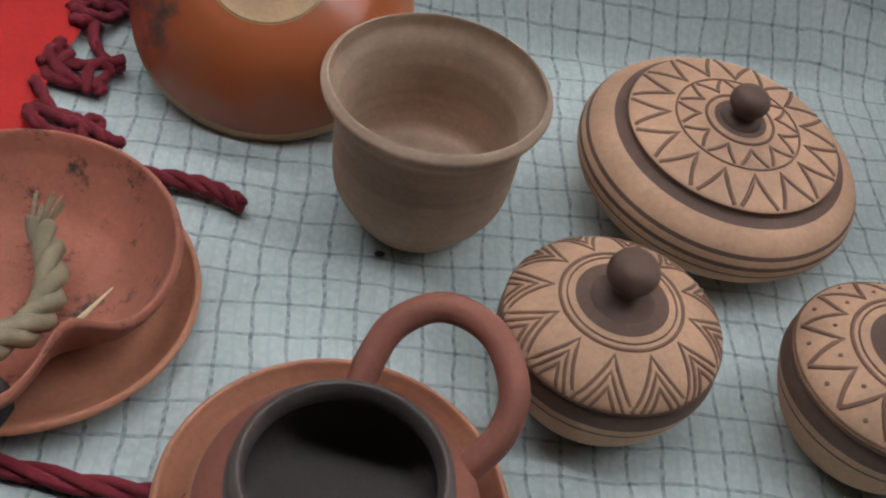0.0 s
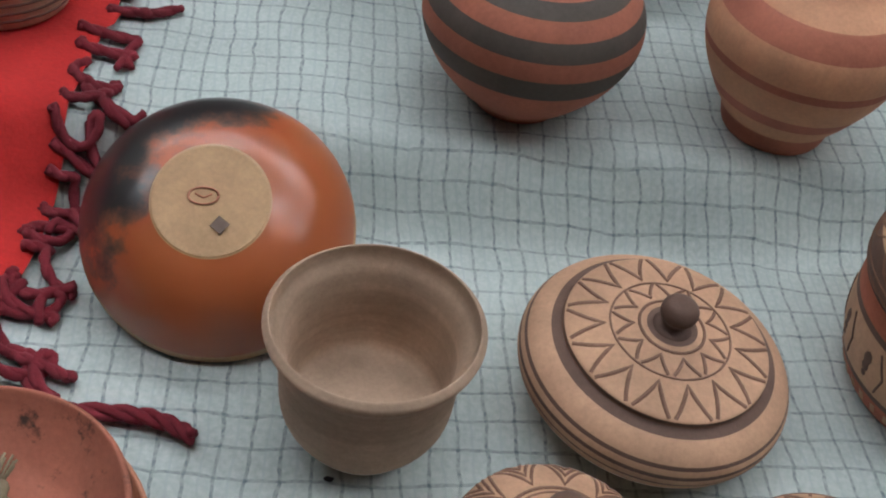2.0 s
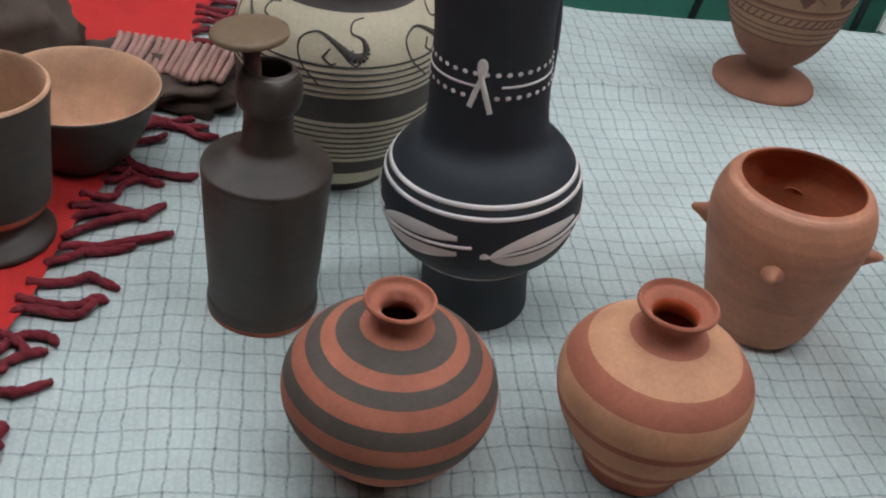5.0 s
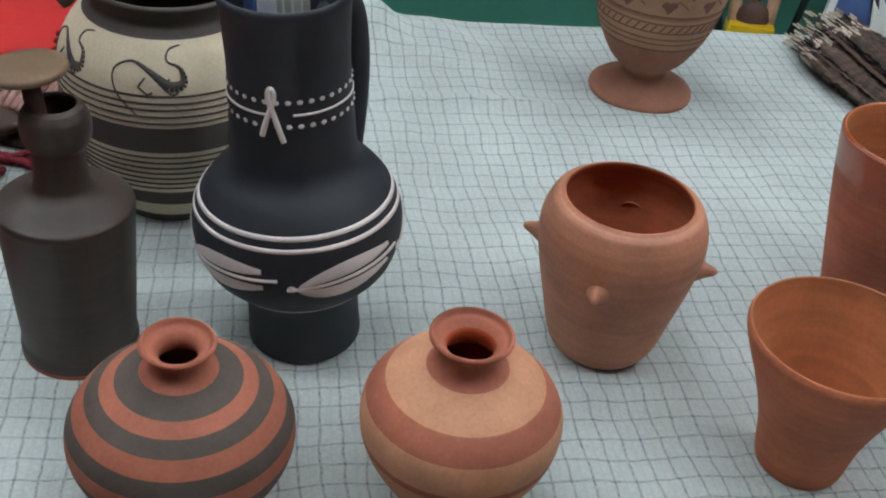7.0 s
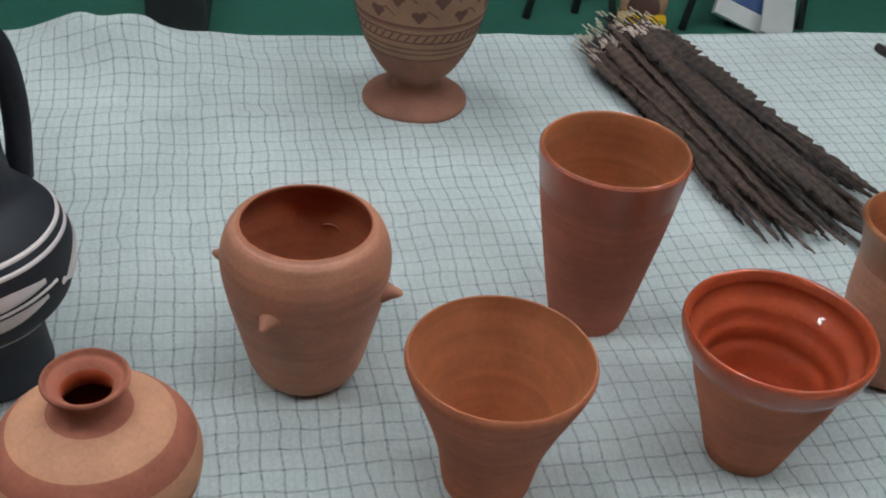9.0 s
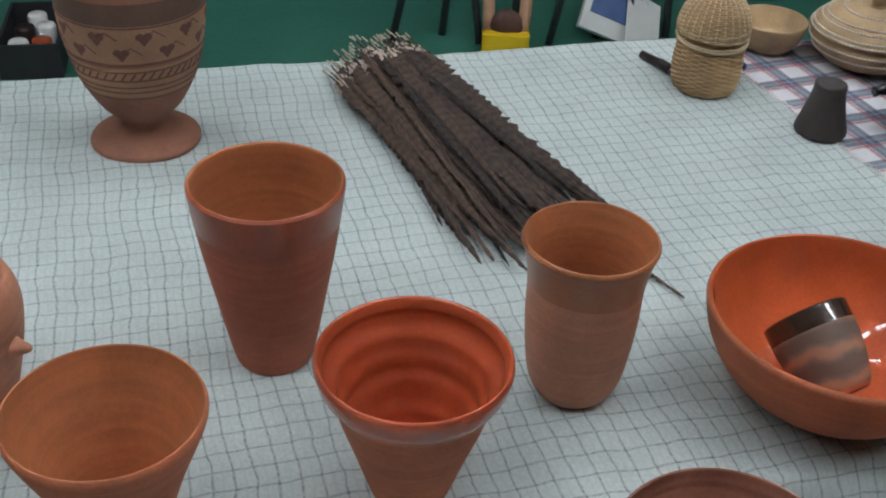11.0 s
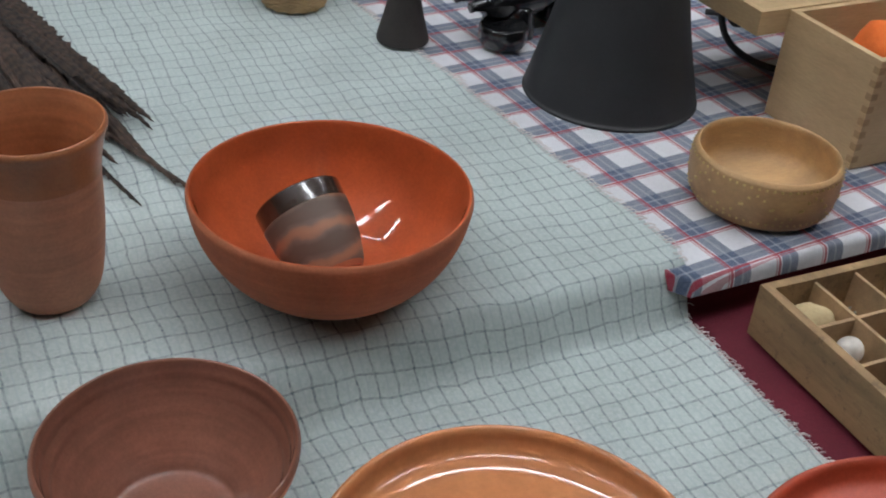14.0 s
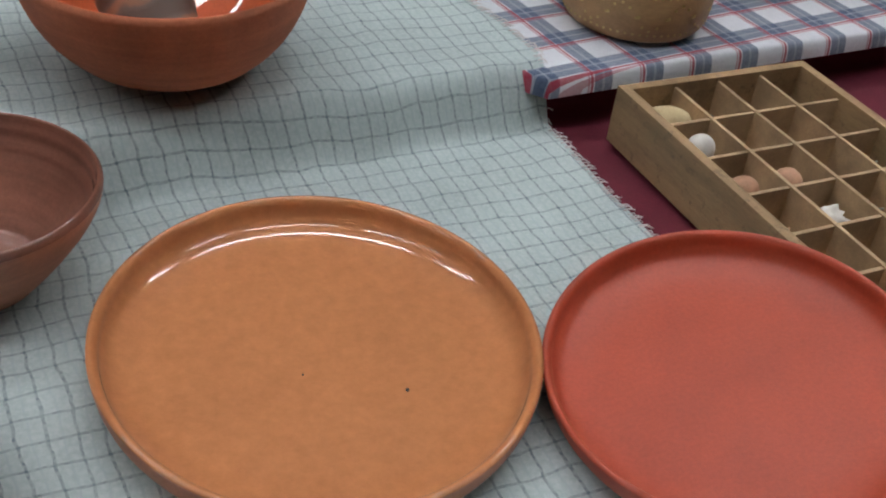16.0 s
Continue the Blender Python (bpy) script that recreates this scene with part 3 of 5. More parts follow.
LIP = clay("glazed_lip", (0.36, 0.075, 0.03), 0.35, coat=0.5)
LIP_BROWN = clay("brown_glazed_lip", (0.36, 0.125, 0.045), 0.4, coat=0.3)
INNER = clay("thin_orange_glaze", (0.43, 0.15, 0.06), 0.45, coat=0.25, rings=0.4)
tall_cup("tall_cup", 0.446, 0.825, sized([(0.024, 0), (0.027, 0.008), (0.034, 0.045), (0.041, 0.085), (0.0455, 0.115), (0.0485, 0.138), (0.0483, 0.1415)], 1.045, 1.0), "tall flared terracotta cup with a red glazed lip", 0.026, [TERRA_RED, INNER, LIP])
tall_cup("tall_cup", 0.651, 0.785, sized([(0.021, 0), (0.027, 0.006), (0.0325, 0.022), (0.0365, 0.06), (0.0375, 0.095), (0.041, 0.116), (0.0435, 0.124), (0.0432, 0.1265)], 1.01, 0.982), "straight terracotta tumbler with a brown glazed lip", 0.032, [TERRA_PALE, INNER, LIP_BROWN])
o = [(0.024, 0), (0.026, 0.006), (0.030, 0.03), (0.038, 0.055), (0.046, 0.075), (0.0515, 0.090), (0.0515, 0.0945)]
tall_cup("wide_cup", 0.3695, 0.659, sized(o, 1.06, 1.07), "plain conical terracotta cup with a thick lip", 0.0, [TERRA, INNER, TERRA])
o = [(0.023, 0), (0.026, 0.008), (0.034, 0.035), (0.042, 0.06), (0.047, 0.078), (0.0535, 0.088), (0.0565, 0.098), (0.0562, 0.1025)]
ins = inside_of(o, 0.004)
pot("red_glazed_cup", 0.536, 0.697, zc(0.536, 0.697), sized(o, 1.022, 1.0), "flared clay cup glazed glossy red inside and on the lip", "cup", [TERRA, GLAZE_RED], lambda r, z, s: 1 if s > 0.30 or z > 0.084 else 0, wall=0.004, wob=0.01, ridge=0.0008, pitch=0.016, smooth_n=3, names=("glazed_interior",))

# large bowl with a small cup in it
o = [(0.036, 0), (0.042, 0.004), (0.058, 0.014), (0.074, 0.032), (0.084, 0.052), (0.0885, 0.070), (0.0885, 0.0755)]
ins = inside_of(o, 0.005)
pot("large_bowl", 0.8265, 0.777, zc(0.8265, 0.777), sized(o, 1.022, 0.965), "round terracotta bowl glazed glossy orange inside", "bowl", [TERRA, GLAZE_ORANGE], ins, wall=0.005, wob=0.012, names=("glazed_interior",))
o = [(0.018, 0), (0.022, 0.006), (0.027, 0.024), (0.029, 0.042), (0.0295, 0.056), (0.0293, 0.058)]
cup = thing("marbled_cup", "small marbled brown cup with black glazed rim lying in a bowl", "cup", pose(0.8265, 0.749, 0.024, -50, -31, 0))


def marble_mat():
    m, ns, ln, b = principled("brown_orange_marbling")
    tc = ns.new("ShaderNodeTexCoord")
    w = ns.new("ShaderNodeTexWave")
    w.wave_type, w.bands_direction = "BANDS", "Z"
    w.inputs["Scale"].default_value = 17
    w.inputs["Distortion"].default_value = 5.0
    w.inputs["Detail"].default_value = 4
    w.inputs["Detail Scale"].default_value = 1.1
    ln.new(tc.outputs["Object"], w.inputs["Vector"])
    r = ns.new("ShaderNodeValToRGB")
    e = r.color_ramp.elements
    e[0].position, e[0].color = 0.25, (0.12, 0.075, 0.055, 1)
    e[1].position, e[1].color = 1.0, (0.36, 0.16, 0.09, 1)
    k = e.new(0.65)
    k.color = (0.17, 0.11, 0.085, 1)
    ln.new(w.outputs["Fac"], r.inputs[0])
    ln.new(r.outputs[0], b.inputs["Base Color"])
    b.inputs["Roughness"].default_value = 0.55
    return m


MARBLE_M = marble_mat()
CHESTNUT = clay("dark_chestnut_glaze", (0.045, 0.024, 0.016), 0.25, coat=1.0, bump=0.05)
bm = lathe(vessel(o, 0.003, 0.005), 64, 0.012, lambda r, z, s: 1 if (z > 0.0455 or s > 0.5) else (2 if z < 0.002 else 0), smooth_n=5)
for piece, k in areas(bm):
    part(("body", "glazed_rim", "foot")[k], piece, (MARBLE_M, CHESTNUT, TERRA)[k], cup)
bm.free()

# mauve bowl, plates, edge of another bowl
o = [(0.030, 0), (0.034, 0.004), (0.048, 0.022), (0.060, 0.040), (0.066, 0.052), (0.0680, 0.060), (0.0673, 0.063)]
ins = inside_of(o, 0.004)
pot("mauve_bowl", 0.7155, 0.620, zc(0.716, 0.59), sized(o, 1.034, 1.0), "clay bowl with a glossy mauve-brown glaze inside", "bowl", [TERRA_PALE, GLAZE_MAUVE], lambda r, z, s: 1 if s > 0.27 else 0, wall=0.004, wob=0.012, ridge=0.0003, pitch=0.009, smooth_n=3, names=("glazed_interior",))


def plate(name, x, y, r, h, mats, label, lean=0.0, oval=1.0, tip=0.0):
    o = [(r * 0.86, 0), (r * 0.94, 0.004), (r * 0.985, h * 0.5), (r, h * 0.9), (r * 0.995, h)]
    prof = [(0, 0.002), (r * 0.5, 0.0015), (r * 0.8, 0)] + o + [(r * 0.975, h * 1.02), (r * 0.955, h * 0.9), (r * 0.942, h * 0.66), (r * 0.91, h * 0.44), (r * 0.85, h * 0.31), (r * 0.76, h * 0.245), (r * 0.6, h * 0.225), (0, h * 0.22)]
    t = thing(name, label, "plate", pose(x, y, zc(x, y) + r * 0.86 * (math.sin(radians(lean)) + oval * math.sin(radians(tip))), lean, -tip))
    part("body", lathe(prof, 112, 0.006, lambda q, z, s: 1 if s > 0.42 else 0, smooth_n=5, seed=x, oval=oval), mats, t)
    return t


pl = plate("honey_plate", 0.8870, 0.5260, 0.1185, 0.0225, [TERRA_PALE, GLAZE_HONEY], "large round plate with a raised rim and glossy honey glaze", 1.0, 0.953)
for dx, dy, r in ((0.040, -0.0298, 0.0011), (-0.010, -0.0125, 0.0006)):
    part("glaze_pit", blob(r, r * 1.3, 0.0006, 0.2, 20, 1, 1.0), CHAR, pl, "dark pit in the glaze", at=pose(dx, dy, 0.0058))
plate("red_plate", 1.0885, 0.4640, 0.1045, 0.022, [PLATE_RED, PLATE_RED], "satin red clay plate with raised rim, tipped against the tray", 0.0, 0.905, 12.0)
o = [(0.03, 0), (0.045, 0.015), (0.058, 0.032), (0.062, 0.045), (0.0615, 0.048)]
pot("red_bowl", 0.677, 0.450, zc(0.68, 0.45), sized(o, 1.067, 1.067), "small plain red clay bowl beside the plates", "bowl", [TERRA_RED, INNER], inside_of(o, 0.004), wall=0.004)

# striped vase
V1 = [(0.02574, 0), (0.02871, 0.004), (0.0396, 0.014), (0.05148, 0.028), (0.0594, 0.043), (0.06187, 0.056), (0.0589, 0.06888), (0.0495, 0.08176), (0.03564, 0.09142), (0.02376, 0.09694), (0.01634, 0.10062), (0.01366, 0.10476), (0.01337, 0.10844), (0.01564, 0.11212), (0.0196, 0.11442), (0.02, 0.11626)]
pot("striped_vase", 0.0095, 0.576, zc(0.01, 0.585), sized(V1, 0.967, 0.985), "squat round vase painted with red and dark brown stripes", "vase", [STRIPE_RED, STRIPE_DARK], lambda r, z, s: 0 if s > 0.62 or z > 0.0969 else bands([(0.0914, 0.0969, 1), (0.0808, 0.0864, 1), (0.0624, 0.0721, 1), (0.039, 0.052, 1)])(r, z, s), wall=0.003, smooth_n=12, names=("painted_stripe",))
V2 = [(0.02662, 0), (0.02904, 0.003), (0.03243, 0.014), (0.04017, 0.026), (0.04937, 0.044), (0.05372, 0.06047), (0.05276, 0.07511), (0.0455, 0.08792), (0.03388, 0.09661), (0.02226, 0.10119), (0.01665, 0.10531), (0.01471, 0.1108), (0.01529, 0.11537), (0.01888, 0.11949), (0.02149, 0.12132), (0.02178, 0.12315)]
pot("banded_vase", 0.156, 0.599, zc(0.16, 0.6), sized(V2, 1.02, 0.98), "round peach clay vase with red painted bands and neck", "vase", [V2_TAN, STRIPE_RED, GLAZE_RED], lambda r, z, s: 2 if s > 0.62 else bands([(0, 0.0135, 1), (0.026, 0.034, 1), (0.0527, 0.0577, 1), (0.0775, 0.0893, 1), (0.0994, 0.14, 1)])(r, z, s), wall=0.003, smooth_n=12, names=("painted_band", "glazed_interior"))

# pot with spikes
SP = [(0.03, 0.0), (0.033, 0.00286), (0.038, 0.01337), (0.044, 0.0382), (0.0505, 0.06685), (0.0535, 0.08786), (0.0525, 0.10123), (0.0485, 0.11174), (0.0455, 0.11508), (0.043, 0.11603)]
sp = pot("spiked_pot", 0.250, 0.7505, zc(0.25, 0.75), SP, "plain terracotta pot with small conical spikes round its belly", "pot", [TERRA_PALE, TERRA], inside_of(SP, 0.005), wall=0.005, floor_t=0.008, names=("interior",))
for a in (-108, -14, 76, 166):
    th = radians(a)
    part("spike", lathe([(0.0085, -0.003), (0.0072, 0.002), (0.0045, 0.007), (0.0028, 0.0115), (0.0012, 0.0135), (0.0, 0.0138)], 20, 0.05, smooth_n=3), TERRA_PALE, sp, at=Matrix.Translation((0.0500 * math.cos(th), 0.0500 * math.sin(th), 0.0765)) @ Matrix.Rotation(th, 4, "Z") @ Matrix.Rotation(radians(84), 4, "Y"))

# black jug with white slip painting
JG = sized([(0.036, 0), (0.0375, 0.004), (0.0368, 0.016), (0.0368, 0.034), (0.0405, 0.046), (0.0500, 0.0545), (0.0590, 0.0645), (0.0642, 0.078), (0.0662, 0.092), (0.0650, 0.104), (0.0612, 0.114), (0.0525, 0.126), (0.0420, 0.137), (0.0385, 0.149), (0.0372, 0.178), (0.0362, 0.203), (0.0375, 0.232), (0.0385, 0.240), (0.0380, 0.2435)], 0.975, 0.985)
jug = pot("black_jug", 0.0520, 0.729, zc(0.049, 0.715), JG, "tall matt black jug with white slip dragonflies and dots", "jug", BLACK_CLAY, wall=0.0035, smooth_n=6, wob=0.0008, tilt=(0, -4.0))
tj = Turned(JG)
Lj = tj.l[-1]


def u_at(turned, z):
    """Where along the profile the height z lies."""
    for i in range(len(turned.p) - 1):
        if turned.p[i].y <= z <= turned.p[i + 1].y:
            k = (z - turned.p[i].y) / (turned.p[i + 1].y - turned.p[i].y)
            return (turned.l[i] + k * (turned.l[i + 1] - turned.l[i])) / turned.l[-1]
    return 0.5


def ring(turned, bm, z, width, a0=0.0, a1=2 * math.pi, n=48):
    turned.stroke(bm, [(a0 + (a1 - a0) * i / n, u_at(turned, z)) for i in range(n + 1)], width, per=2)


for z, w, a0, a1 in ((0.1140, 0.0034, 0, 360), (0.1075, 0.0032, 0, 360), (0.0510, 0.0010, 0, 360), (0.0480, 0.0010, 0, 360), (0.1810, 0.0016, -78, 262)):
    bm = bmesh.new()
    ring(tj, bm, z, w, radians(a0), radians(a1))
    part("slip_line", bm, WHITE_SLIP, jug, "white slip ring")
bm = bmesh.new()
for z in (0.1885, 0.1740):
    for i in range(34):
        tj.dot(bm, 2 * math.pi * i / 34 + 0.05, u_at(tj, z), 0.0019, stretch=1.15)
part("slip_dot", bm, WHITE_SLIP, jug, "rows of white slip dots")
bm = bmesh.new()
a0 = radians(-97)
z0 = 0.1810
loop = [(a0 - 0.17, z0 - 0.0135), (a0 - 0.09, z0 - 0.004), (a0 + 0.01, z0 + 0.006), (a0 + 0.045, z0 + 0.0125), (a0 + 0.005, z0 + 0.0155), (a0 - 0.04, z0 + 0.0125), (a0 - 0.015, z0 + 0.006), (a0 + 0.07, z0 - 0.004), (a0 + 0.17, z0 - 0.0165)]
lp = [(v.x, v.y) for v in curve_pts([(a, z * 10, 0) for a, z in loop], 5)]
tj.stroke(bm, [(a, u_at(tj, z / 10)) for a, z in lp], 0.0036, lift=0.0009, per=2)
part("slip_ribbon", bm, WHITE_SLIP, jug, "white slip ribbon knot")
for c in (-158, -84, -10, 64, 138):
    a0 = radians(c)
    bm = bmesh.new()
    tj.stroke(bm, [(a0 - 0.05, u_at(tj, 0.0815)), (a0 + 0.5, u_at(tj, 0.0850)), (a0 + 1.16, u_at(tj, 0.0885))], 0.0017, lift=0.0012)
    fly = part("slip_dragonfly", bm, WHITE_SLIP, jug, "white slip dragonfly")
    for sgn in (-1, 1):
        bm = bmesh.new()
        tj.leaf(bm, (a0 + 0.03, u_at(tj, 0.0818)), (a0 + 1.02, u_at(tj, 0.0880 + sgn * 0.0058)), 0.0100, lift=0.0012, bow=sgn * 0.0052)
        part("wing", bm, WHITE_SLIP, fly)
    bm = bmesh.new()
    tj.dot(bm, a0 - 0.01, u_at(tj, 0.0820), 0.0036, lift=0.0012)
    part("head", bm, WHITE_SLIP, fly)
th = radians(56)
hp = curve_pts([(0.0335, 0, 0.212), (0.045, 0, 0.220), (0.0545, 0, 0.210), (0.0580, 0, 0.186), (0.0565, 0, 0.156), (0.050, 0, 0.122)], 5)
part("handle", tube([(p.x * math.cos(th), p.x * math.sin(th), p.z) for p in hp], 0.0082, 12), BLACK_CLAY, jug)
# paper packet standing in the jug's mouth
pk = thing("folded_paper", "crumpled white and blue paper standing in the jug", "paper", pose(0.0365, 0.729, 0.202, 0, -4, 25))
bm = bmesh.new()
for k in range(5):
    box(-0.008 + 0.004 * k, -0.0072 + 0.004 * k, -0.019, 0.018, -0.02, 0.046 + 0.005 * (k % 3), bm)
for v in bm.verts:
    v.co += Vector((0.004 * noise.noise(v.co * 60), 0.004 * noise.noise(v.co * 50 + Vector((3, 0, 0))), 0))
part("sheet", bm, PAPER, pk, smooth=False)
part("cover", box(-0.019, -0.0175, -0.014, 0.012, -0.02, 0.046), BLUE_PRINT, pk, "dark blue printed cover", smooth=False)

# dark bottle with a plunger
PB = sized([(0.03619, 0.0), (0.03715, 0.00324), (0.03715, 0.0108), (0.03619, 0.01728), (0.03836, 0.054), (0.04099, 0.1026), (0.04159, 0.11124), (0.03943, 0.11502), (0.02876, 0.11988), (0.01978, 0.12474), (0.01643, 0.13176), (0.01539, 0.14904), (0.01611, 0.15336), (0.01909, 0.15768), (0.02047, 0.16524), (0.01961, 0.17388), (0.01677, 0.17874), (0.01531, 0.17982)], 0.965, 0.965)
pb = pot("dark_bottle", -0.086, 0.693, zc(-0.086, 0.693), PB, "dark brown clay bottle with a ringed neck", "bottle", [BOTTLE, TERRA_RED, BOTTLE], lambda r, z, s: 1 if z < 0.004 and s < 0.3 else (2 if z > 0.145 else 0), wall=0.004, smooth_n=6, names=("foot", "mouth"))
pl_ = thing("wooden_plunger", "brown wooden plunger with a disc head standing in the bottle", "plunger", pose(-0.092, 0.693, 0.125, 0, -5, 0) @ Matrix.Scale(0.965, 4))
part("rod", tube([(0, 0, 0), (0, 0, 0.072)], 0.0055, 12), LEATHER, pl_)
part("disc", lathe([(0, 0.070), (0.016, 0.070), (0.0228, 0.0712), (0.0232, 0.0735), (0.0215, 0.0752), (0.01, 0.0756), (0, 0.0756)], 40, 0.02, smooth_n=2), clay("worn_brown_wood", (0.16, 0.10, 0.055), 0.55), pl_)

# big cream jar with painted animals
BJ = sized([(0.045, 0), (0.048, 0.006), (0.058, 0.024), (0.070, 0.050), (0.0775, 0.080), (0.080, 0.108), (0.0765, 0.132), (0.067, 0.150), (0.0565, 0.160), (0.053, 0.166), (0.056, 0.174), (0.0575, 0.178)], 0.97, 0.97)
bj = pot("painted_jar", -0.0715, 0.878, zc(-0.07, 0.878), BJ, "big cream jar with dark painted bands and long-tailed animals", "jar", [CREAM_SLIP, DARK_GREY_SLIP], lambda r, z, s: 1 if s > 0.55 else bands([(0, 0.010, 1), (0.022, 0.040, 1), (0.078, 0.0975, 1), (0.153, 0.2, 1)])(r, z, s), wall=0.005, smooth_n=8, wob=0.001)
tb = Turned(BJ)
for z in (0.0435, 0.0485, 0.0535, 0.0585, 0.0635, 0.0685, 0.0735, 0.102, 0.107, 0.112, 0.1165, 0.1215):
    bm = bmesh.new()
    ring(tb, bm, z, 0.0017)
    part("painted_line", bm, DARK_GREY_SLIP, bj, "thin dark ring")
for c in (-150, -92, -30, 40, 110):
    bm = bmesh.new()
    a = radians(c)
    shape = [(0.00, 0.108), (-0.18, 0.122), (-0.22, 0.136), (-0.05, 0.142), (0.14, 0.136), (0.30, 0.128), (0.42, 0.130), (0.40, 0.139), (0.28, 0.143), (0.30, 0.149), (0.42, 0.151)]
    sp2 = [(v.x, v.y / 10) for v in curve_pts([(p, q * 10, 0) for p, q in shape], 4)]
    n = len(sp2)
    for i in range(n - 1):
        wd = 0.0012 + 0.0062 * math.exp(-((i / n - 0.50) / 0.15) ** 2)
        tb.stroke(bm, [(a + sp2[i][0], u_at(tb, sp2[i][1])), (a + sp2[i + 1][0], u_at(tb, sp2[i + 1][1]))], wd, per=2)
    for lx in (0.08, 0.30):
        tb.stroke(bm, [(a + lx, u_at(tb, 0.133)), (a + lx - 0.06, u_at(tb, 0.127)), (a + lx + 0.02, u_at(tb, 0.1225)), (a + lx + 0.07, u_at(tb, 0.124))], 0.0015)
    part("painted_animal", bm, DARK_GREY_SLIP, bj, "dark painted long-tailed animal")
for a in (15, 165):
    th = radians(a)
    hp = curve_pts([(0.068, -0.016, 0.146), (0.083, -0.010, 0.153), (0.088, 0, 0.155), (0.083, 0.010, 0.153), (0.068, 0.016, 0.146)], 4)
    part("lug", tube([(p.x * math.cos(th) - p.y * math.sin(th), p.x * math.sin(th) + p.y * math.cos(th), p.z) for p in hp], 0.006, 10), DARK_GREY_SLIP, bj)

# goblet vase
GB = sized([(0.0475, 0), (0.0478, 0.004), (0.043, 0.008), (0.030, 0.0125), (0.0205, 0.018), (0.0215, 0.026), (0.0350, 0.040), (0.0480, 0.065), (0.0560, 0.092), (0.0605, 0.120), (0.0610, 0.150), (0.0565, 0.172), (0.050, 0.185), (0.053, 0.196), (0.0545, 0.2)], 1.03, 1.0)
gb = pot("footed_vase", 0.311, 1.135, zc(0.311, 1.135), GB, "tall brown footed vase with painted leaves and rope bands", "vase", [clay("reddish_brown_clay", (0.27, 0.115, 0.07), 0.8), clay("warm_tan_slip", (0.36, 0.195, 0.115), 0.8), BROWN], bands([(0.064, 0.098, 1), (0.1, 0.135, 1), (0.135, 0.155, 2)]), smooth_n=6, wob=0.001)
tg = Turned(GB)
LEAF = clay("dark_leaf_slip", (0.16, 0.07, 0.05), 0.8)
bm = bmesh.new()
for z, w in ((0.064, 0.0012), (0.071, 0.0012), (0.0765, 0.0012), (0.0835, 0.0014), (0.0925, 0.0014), (0.1, 0.0016), (0.134, 0.0016)):
    ring(tg, bm, z, w)
for i in range(46):
    a = 2 * math.pi * i / 46
    tg.stroke(bm, [(a, u_at(tg, 0.0845)), (a + 0.09, u_at(tg, 0.0915))], 0.0018, per=2)
part("painted_line", bm, LEAF, gb, "painted rope band and lines")
for i in range(10):
    for z, da in ((0.1245, 0.0), (0.1105, 0.31)):
        bm = bmesh.new()
        a = 2 * math.pi * i / 10 + da
        for d, dz, r in ((-0.05, 0.0015, 0.0042), (0.05, 0.0015, 0.0042), (0.0, -0.002, 0.0042), (0.0, -0.0055, 0.0018)):
            tg.dot(bm, a + d, u_at(tg, z + dz), r, lift=0.0004 + 0.0001 * abs(d))
        tg.stroke(bm, [(a, u_at(tg, z)), (a + 0.13, u_at(tg, z + 0.006)), (a + 0.28, u_at(tg, z - 0.001))], 0.0011, per=4)
        part("painted_leaf", bm, LEAF, gb)

# ---- lidded pots ----


def lidded(name, x, y, body_o, lid_o, knob, label, body_mats, body_of, lid_mats, lid_of, pattern, turn=0.0, tilt=(0, 0), size=1.0):
    t = thing(name, label, "lidded pot", pose(x, y, LOW + 0.002, tilt[0], tilt[1], turn) @ Matrix.Scale(size, 4))
    part("body", lathe(vessel(body_o, 0.004, 0.005), 88, 0.002, body_of, smooth_n=8), body_mats, t)
    z0 = lid_o[0][1]
    prof = [(0, z0 - 0.001), (lid_o[0][0] * 0.9, z0 - 0.0008)] + lid_o + [(0, lid_o[-1][1] + 0.0003)]
    lid = part("lid", lathe(prof, 88, 0.001, lid_of, smooth_n=6), lid_mats, t)
    part("knob", lathe(knob, 32, 0.02, smooth_n=4), BROWN, lid, "round dark brown knob")
    tl = Turned(lid_o)
    bm = bmesh.new()
    pattern(tl, bm)
    part("incised_pattern", bm, STROKE, lid, "brown incised zigzags and rings")
    return t


def sun_pattern(tl, bm):
    for u, w in ((0.52, 0.0011), (0.80, 0.0016), (0.02, 0.0014)):
        tl.stroke(bm, [(2 * math.pi * i / 60, u) for i in range(61)], w, per=1)
    for n, ua, ub, w in ((15, 0.10, 0.46, 0.0021), (11, 0.54, 0.74, 0.0018)):
        for i in range(n):
            a = 2 * math.pi * (i + 0.5) / n
            h = 2 * math.pi / n * 0.43
            tl.stroke(bm, [(a - h, ua), (a, ub), (a + h, ua)], w, per=4)


def zigzag_pattern(tl, bm):
    for u, w in ((0.60, 0.0016), (0.66, 0.0008), (0.04, 0.0016)):
        tl.stroke(bm, [(2 * math.pi * i / 60, u) for i in range(61)], w, per=1)
    n = 12
    for i in range(n):
        a = 2 * math.pi * i / n
        for k, (h, top) in enumerate(((0.27, 0.54), (0.185, 0.40), (0.105, 0.27))):
            tl.stroke(bm, [(a - h, 0.07), (a, top), (a + h, 0.07)], 0.0016, per=4)


